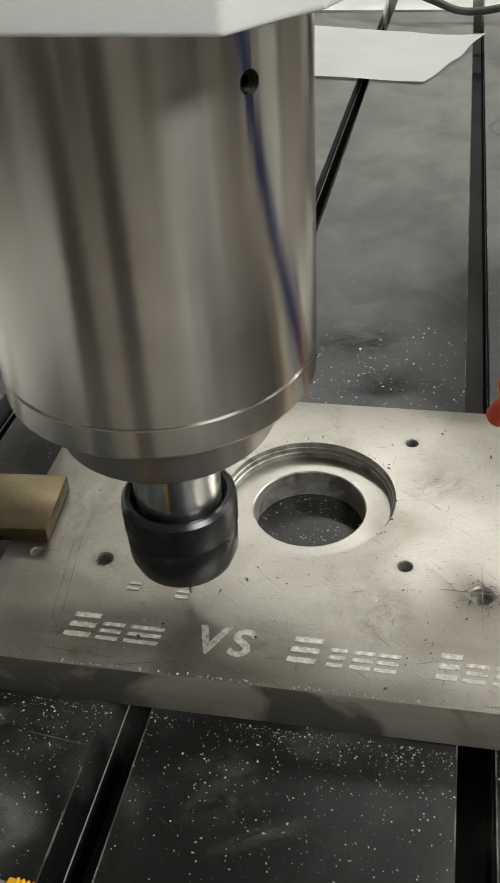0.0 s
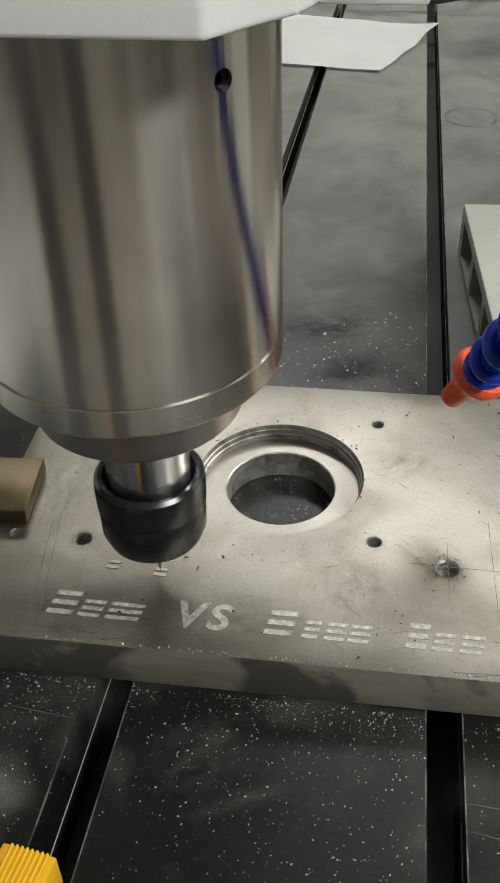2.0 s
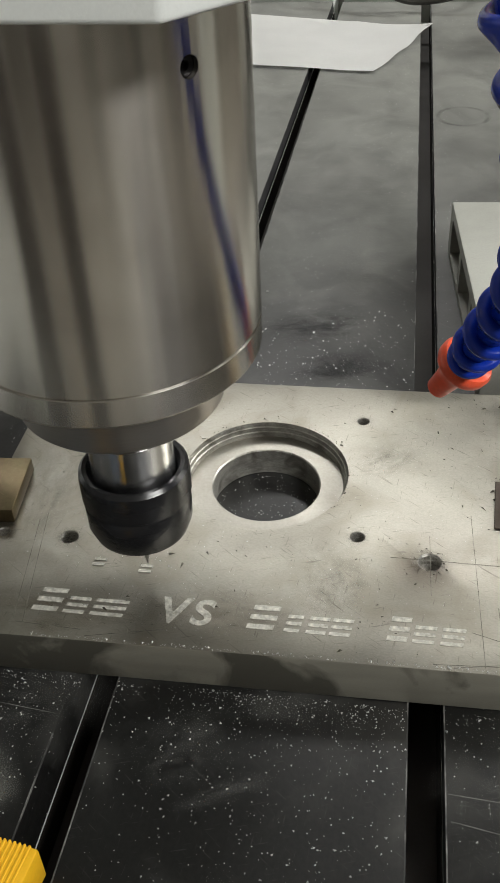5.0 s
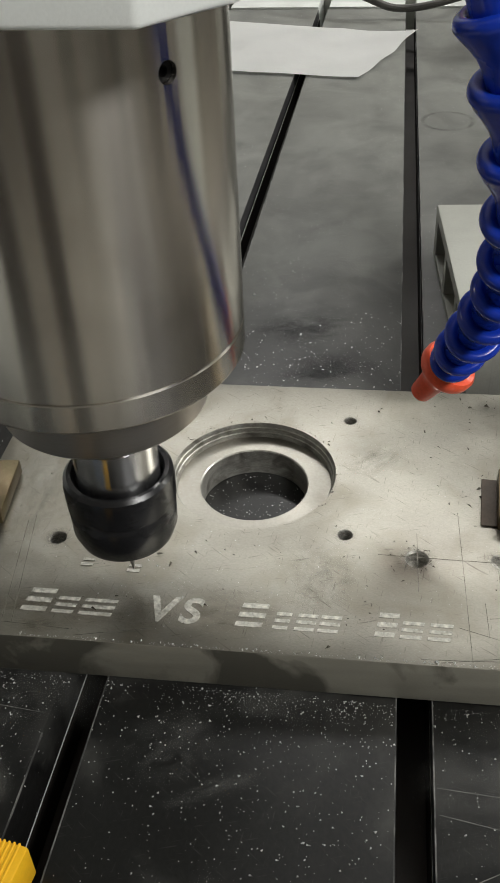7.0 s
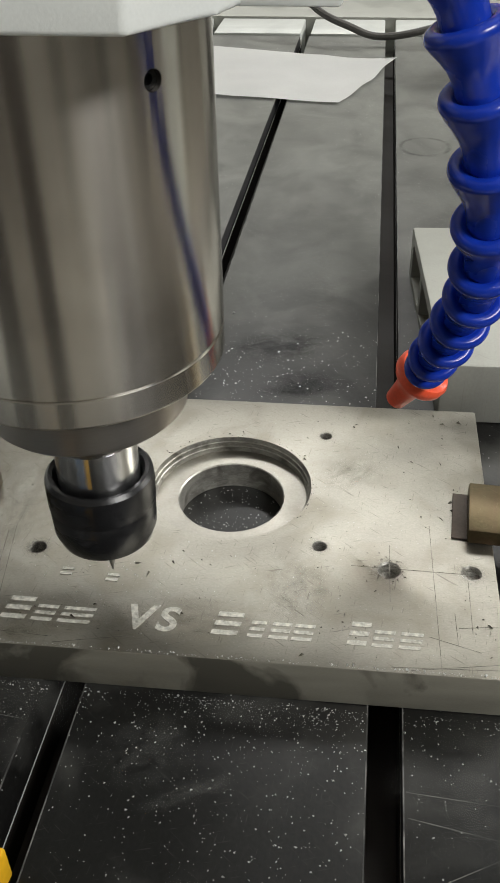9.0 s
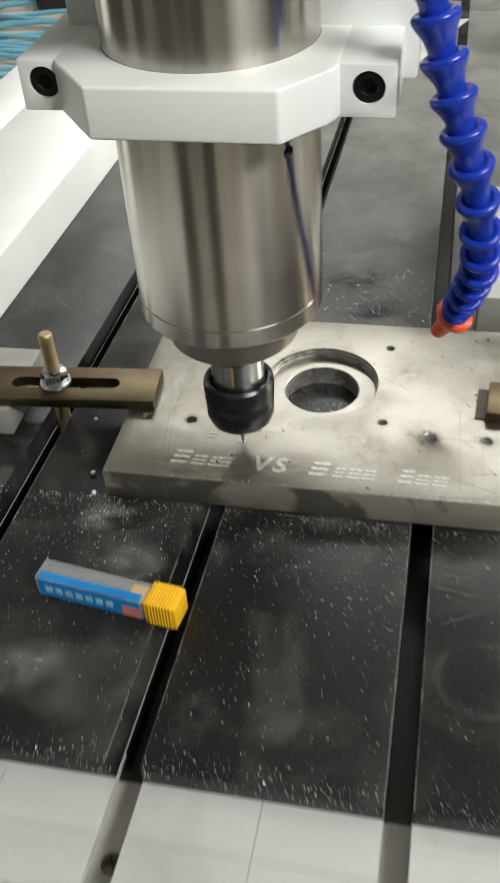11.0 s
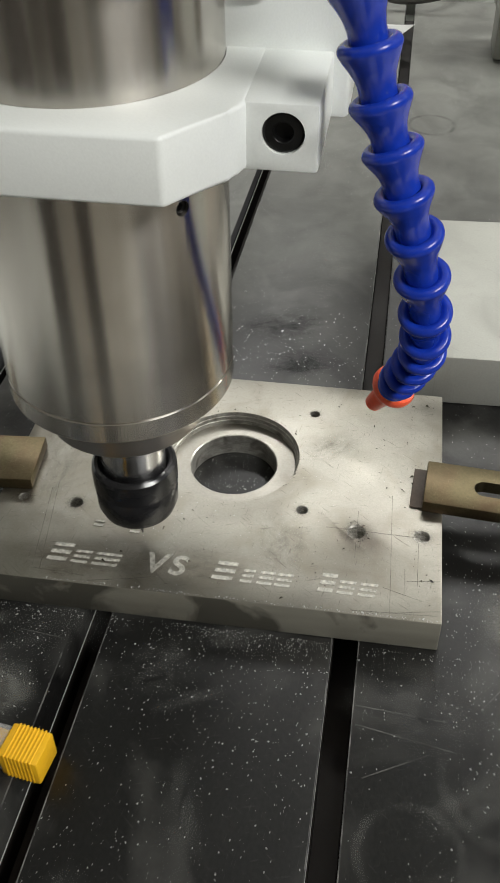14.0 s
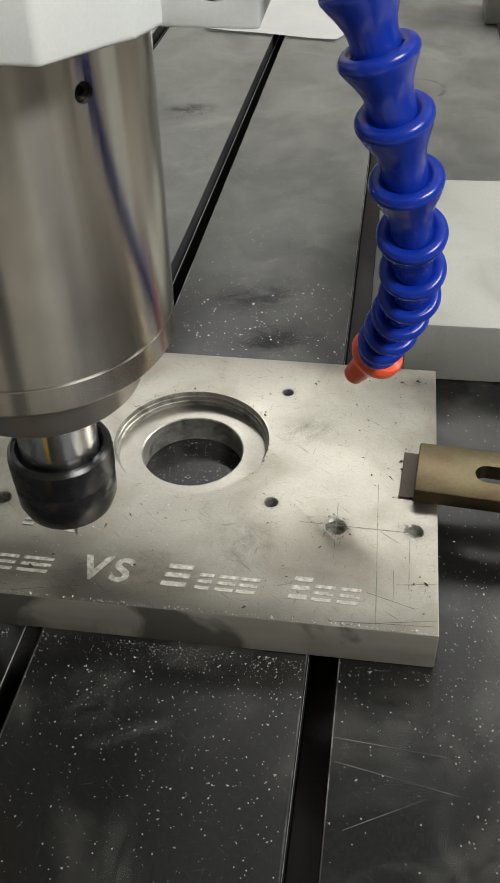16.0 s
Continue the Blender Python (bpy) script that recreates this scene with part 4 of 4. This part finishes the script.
# ---------------------------------------------------------------- segmented coolant hose, carried with the spindle
hose = thing("coolant_hose", "blue segmented coolant hose with an orange-red nozzle", "coolant hose")
KNOTS = [Vector(p) for p in (
    (0.1005, 0.0340, 0.0671), (0.1042, 0.0160, 0.0875), (0.1074, -0.0030, 0.1105), (0.1061, -0.0192, 0.1330), (0.1040, -0.0245, 0.1468), (0.1004, -0.0300, 0.1650), (0.0952, -0.0320, 0.1775), (0.0903, -0.0310, 0.1893), (0.0851, -0.0300, 0.2012), (0.0801, -0.0290, 0.2134), (0.0757, -0.0280, 0.2282), (0.0702, -0.0280, 0.2427), (0.0647, -0.0280, 0.2572), (0.0599, -0.0280, 0.2691), (0.0548, -0.0280, 0.2823), (0.0496, -0.0280, 0.2955), (0.0445, -0.0280, 0.3087))]


for knot in KNOTS:
    knot.x += 0.0055 * min(max((knot.z - 0.165) / 0.07, 0.0), 1.0)


def segment(length, r=0.0083):
    """One cup of the hose: a narrow waist that swells into a round rim, from z = 0 up to z = length."""
    k = r / 0.0083
    rows = [(0.0030, -0.003), (0.0046 * k, -0.003), (0.0049 * k, -0.001), (0.0049 * k, length * 0.12), (0.0054 * k, length * 0.30), (0.0064 * k, length * 0.48), (0.0076 * k, length * 0.65)]
    for q in range(-40, 141, 20):
        rows.append((0.0065 * k + 0.0018 * k * math.cos(radians(q)), length * 0.80 + 0.0019 * math.sin(radians(q))))
    rows += [(0.0048 * k, length * 0.86), (0.0030, length * 0.86)]
    return lathe(rows, 36, True)


tip = Vector((0.0925, 0.0575, 0.0370))
start = tip + Vector((0.0082, -0.0045, 0.0140))
mids = [(a + b) / 2 for a, b in zip(KNOTS[3:], KNOTS[4:])]
lower = [start] + KNOTS[:4] + mids[:1]
line, lengths = [start], []
for a, b in zip(lower, lower[1:]):
    lengths.append((b - a).length)
step = sum(lengths) / 7
for k in range(1, 8):
    rest = k * step
    for q, length in enumerate(lengths):
        if rest <= length + 1e-6 or q == len(lengths) - 1:
            line.append(lower[q].lerp(lower[q + 1], min(rest / length, 1)))
            break
        rest -= length
line += mids[1:] + KNOTS[-1:]
for k, (a, b) in enumerate(zip(line, line[1:])):
    d = b - a
    s = part("hose_segment", segment(d.length, (0.0072, 0.0080, 0.0084)[min(k, 2)] if k < 3 else 0.0084), M_BLUE, hose, smooth=50)
    s.matrix_local = Matrix.Translation(a) @ d.to_track_quat("Z", "Y").to_matrix().to_4x4()
d = start - tip
nozzle = part("nozzle", lathe([(0.0012, -0.001), (0.0034, -0.001), (0.0038, -0.0004), (0.0047, 0.0070), (0.0060, 0.0105), (0.0086, 0.0128), (0.0096, 0.0145), (0.0097, 0.0172), (0.0088, 0.0184), (0.0066, 0.0172), (0.0012, 0.0080)], 36, True), M_RED, hose, "orange-red plastic nozzle", 50)
nozzle.matrix_local = Matrix.Translation(tip) @ d.to_track_quat("Z", "Y").to_matrix().to_4x4()

# ---------------------------------------------------------------- chips
rng = random.Random(7)


def chip_field(name, count, place, smallest, largest, label, z=0.0, material=None, thin=(0.25, 0.9)):
    verts, faces = [], []
    while len(faces) < count * 4:
        p = place()
        if p is None:
            continue
        s = smallest * (largest / smallest) ** (rng.random() ** 2.0)
        a = rng.uniform(0, 6.283)
        e = rng.uniform(*thin)
        base = len(verts)
        for k in range(3):
            q = a + 2.09 * k
            verts.append((p[0] + s * (math.cos(q) * math.cos(a) - e * math.sin(q) * math.sin(a)), p[1] + s * (math.cos(q) * math.sin(a) + e * math.sin(q) * math.cos(a)), z + p[2] + 0.0001 + s * 0.5 * rng.random()))
        verts.append((p[0], p[1], z + p[2] + 0.0002 + s * rng.uniform(0.5, 1.1)))
        faces += [(base, base + 1, base + 3), (base + 1, base + 2, base + 3), (base + 2, base, base + 3), (base, base + 2, base + 1)]
    me = bpy.data.meshes.new(name)
    me.from_pydata(verts, [], faces)
    me.materials.append(material or M_CHIP)
    return tagged(new(name, me), label, "metal chips", kind="stuff")


def in_slot(u, v=-0.144):
    return any(rib_x(s, v) - 0.0006 < u < rib_x(s + SLOT_W, v) + 0.0006 for s in SLOTS)


def on_pads_front():
    v = -0.143 * rng.random() ** 1.9 + 0.001
    u = rng.uniform(-0.22, 0.14)
    if in_slot(u, v) or noise.noise((u * 18, v * 18, 4)) + rng.uniform(-0.5, 0.6) < 0:
        return None
    return T @ Vector((u, v, 0))


def along_plate():
    u = rng.uniform(-0.2, 0.06)
    v = 0.0015 - abs(rng.gauss(0, 0.0075)) * (0.5 + rng.random())
    if in_slot(u, v) or noise.noise((u * 45, v * 60, 2)) + rng.uniform(-0.4, 0.5) < 0:
        return None
    return Vector((u, v, 0))


def on_pads_edge():
    u, v = rng.uniform(-0.2, 0.14), FRONT + abs(rng.gauss(0, 0.004))
    return None if in_slot(u, v) else T @ Vector((u, v, 0))


def on_pads_face():
    u, h = rng.uniform(-0.2, 0.14), rng.random() ** 0.6
    return None if in_slot(u, FRONT) else Vector((u, FRONT - 0.0002 - 0.0004 * rng.random(), -0.0095 + 0.009 * h))


def on_ribs():
    u, v = rng.uniform(-0.2, 0.14), FRONT - 0.0005 - abs(rng.gauss(0, 0.009))
    return None if in_slot(u, v) or v < EDGE_F + 0.002 else Vector((u, v, -0.0102))


def chip_trail():
    v = rng.gauss(-0.098, 0.016)
    return Vector((0.0885 + 0.05 * (v + 0.098) + rng.gauss(0, 0.0022), v, 0)) if -0.14 < v < -0.05 else None


def behind():
    p = Vector((rng.gauss(-0.046, 0.024), rng.gauss(0.195, 0.028), 0))
    if p.y < 0.150 or in_slot(p.x, p.y):
        return None
    return p


def right_side():
    p = Vector((rng.uniform(0.045, 0.098), rng.gauss(0.03, 0.03), 0))
    return None if in_slot(p.x, p.y) else p


def in_bore():
    r, a = 0.0190 * math.sqrt(rng.random()), rng.uniform(0, 6.283)
    p = Vector((BX + r * math.cos(a), BY + r * math.sin(a), 0))
    return None if in_slot(p.x, p.y) else p


def on_plate():
    x, y = rng.gauss(-0.085, 0.025), rng.gauss(0.035, 0.016)
    if not (0.005 < y < 0.15 and -0.15 < x < 0.03) or (x - BX) ** 2 + (y - BY) ** 2 < 0.033 ** 2:
        return None
    return Vector((x, y, 0))


def on_plate_edge():
    x = rng.uniform(-0.12, 0.04)
    return Vector((x, 0.0023 + 0.0012 * rng.random() + 0.009 * (x + 0.1551), 0))


def flecks():
    x, y = -0.15 + 0.19 * rng.random() ** 0.7, rng.uniform(0.006, 0.142)
    if (x - BX) ** 2 + (y - BY) ** 2 < 0.033 ** 2 or noise.noise((x * 30, y * 30, 9)) + rng.uniform(-0.3, 0.3) < 0.05:
        return None
    return Vector((x, y, 0))


def round_hole():
    x, y, r = HOLES[2]
    a, q = rng.uniform(0, 6.283), r * (1.05 + 0.55 * rng.random() ** 1.5)
    return Vector((x + q * math.cos(a), y + q * math.sin(a), 0))


def round_bore():
    r, a = 0.0310 + abs(rng.gauss(0, 0.0016)), rng.uniform(-0.6, 2.6)
    return Vector((BX + r * math.cos(a), BY + r * math.sin(a), 0))


chip_field("dark_grit", 260, flecks, 0.00012, 0.00070, "dark grit and scuffs on the steel plate", H - 0.0001, M_SCRIBE)
chip_field("dark_nicks", 130, flecks, 0.0003, 0.0016, "short dark nicks in the steel plate", H - 0.00012, M_SCRIBE, (0.05, 0.16))
chip_field("dark_nicks", 40, round_hole, 0.0002, 0.0009, "dark scratches round the drilled hole", H - 0.00012, M_SCRIBE, (0.05, 0.14))
chip_field("dark_grit", 130, round_bore, 0.00012, 0.00060, "dark grit round the counterbore", H - 0.0001, M_SCRIBE)
chip_field("metal_chips", 2900, on_pads_front, 0.00013, 0.00068, "fine bright metal chips scattered over the black pads")
chip_field("metal_chips", 800, along_plate, 0.00012, 0.00050, "fine bright chips swept against the plate")
chip_field("metal_chips", 520, on_pads_face, 0.00012, 0.0006, "fine bright chips clinging to the pad fronts")
chip_field("metal_chips", 160, on_ribs, 0.00012, 0.0005, "fine chips spilt on the aluminium ribs")
chip_field("metal_chips", 110, chip_trail, 0.00016, 0.0007, "trail of bright chips on the black pad")
chip_field("metal_chips", 600, on_pads_edge, 0.00014, 0.00075, "fine bright metal chips along the pad's front edge")
chip_field("metal_chips", 230, behind, 0.00016, 0.0010, "bright metal chips behind the plate")
chip_field("metal_chips", 330, right_side, 0.00014, 0.0007, "fine bright chips beside the plate")
chip_field("metal_chips", 170, in_bore, 0.00014, 0.0006, "bright chips lying in the bore")
chip_field("metal_chips", 150, on_plate, 0.00010, 0.0004, "fine chips on the steel plate", H)
chip_field("metal_chips", 260, on_plate_edge, 0.00012, 0.0007, "ragged bright burrs along the plate's edge", H)


for x, y, r, turn in ((-0.167, 0.016, 0.0019, 20), (-0.162, 0.002, 0.0016, 70), (-0.180, 0.060, 0.0012, 40)):
    crumb = part("debris", prism([(r, 0), (0.4 * r, 0.8 * r), (-0.8 * r, 0.5 * r), (-0.6 * r, -0.6 * r), (0.5 * r, -0.7 * r)], 0, 1.1 * r, 0.25 * r, 1), M_CHIP)
    crumb.matrix_world = pose(x, y, 0.0001, 0, 0, turn)
    tagged(crumb, "pale crumb of swarf on the black pad", "debris", "crumbs on the pads")


# ---------------------------------------------------------------- what moves
# seconds and the place of the cutter's tip
TIP = [
    (0.0, -0.0863, 0.0349, 0.0182),
    (0.5, -0.0893, 0.0359, 0.0168),
    (1.0, -0.0892, 0.0364, 0.0168),
    (1.5, -0.0894, 0.0363, 0.0168),
    (2.0, -0.0894, 0.0352, 0.0181),
    (2.5, -0.0884, 0.0341, 0.0190),
    (3.0, -0.0893, 0.0345, 0.0183),
    (3.5, -0.0874, 0.0350, 0.0178),
    (4.0, -0.0879, 0.0340, 0.0180),
    (6.5, -0.0877, 0.0342, 0.0252),
    (7.0, -0.0884, 0.0319, 0.0200),
    (7.5, -0.0876, 0.0317, 0.0198),
    (8.0, -0.0868, 0.0334, 0.0235),
    (10.5, -0.0902, 0.0321, 0.0189),
    (11.0, -0.0881, 0.0320, 0.0174),
    (11.5, -0.0842, 0.0339, 0.0175),
    (12.0, -0.0871, 0.0329, 0.0226),
    (12.5, -0.0907, 0.0370, 0.0207),
    (13.0, -0.0881, 0.0356, 0.0215),
    (13.5, -0.0864, 0.0344, 0.0187),
    (14.0, -0.0856, 0.0334, 0.0175),
    (14.5, -0.0853, 0.0349, 0.0178),
    (15.0, -0.0826, 0.0301, 0.0228),
    (15.5, -0.0847, 0.0289, 0.0222),
    (16.0, -0.0854, 0.0297, 0.0198),
]


def motions():
    rows = [(t, pose(x, y, z)) for t, x, y, z in TIP]
    walk(carriage, rows)
    walk(hose, [(t, pose(x, y, z)) for t, x, y, z in TIP])
    walk(nut, [(0.1 * k, pose(0, 0, 0, 0, 0, 80 * k)) for k in range(161)])


motions()
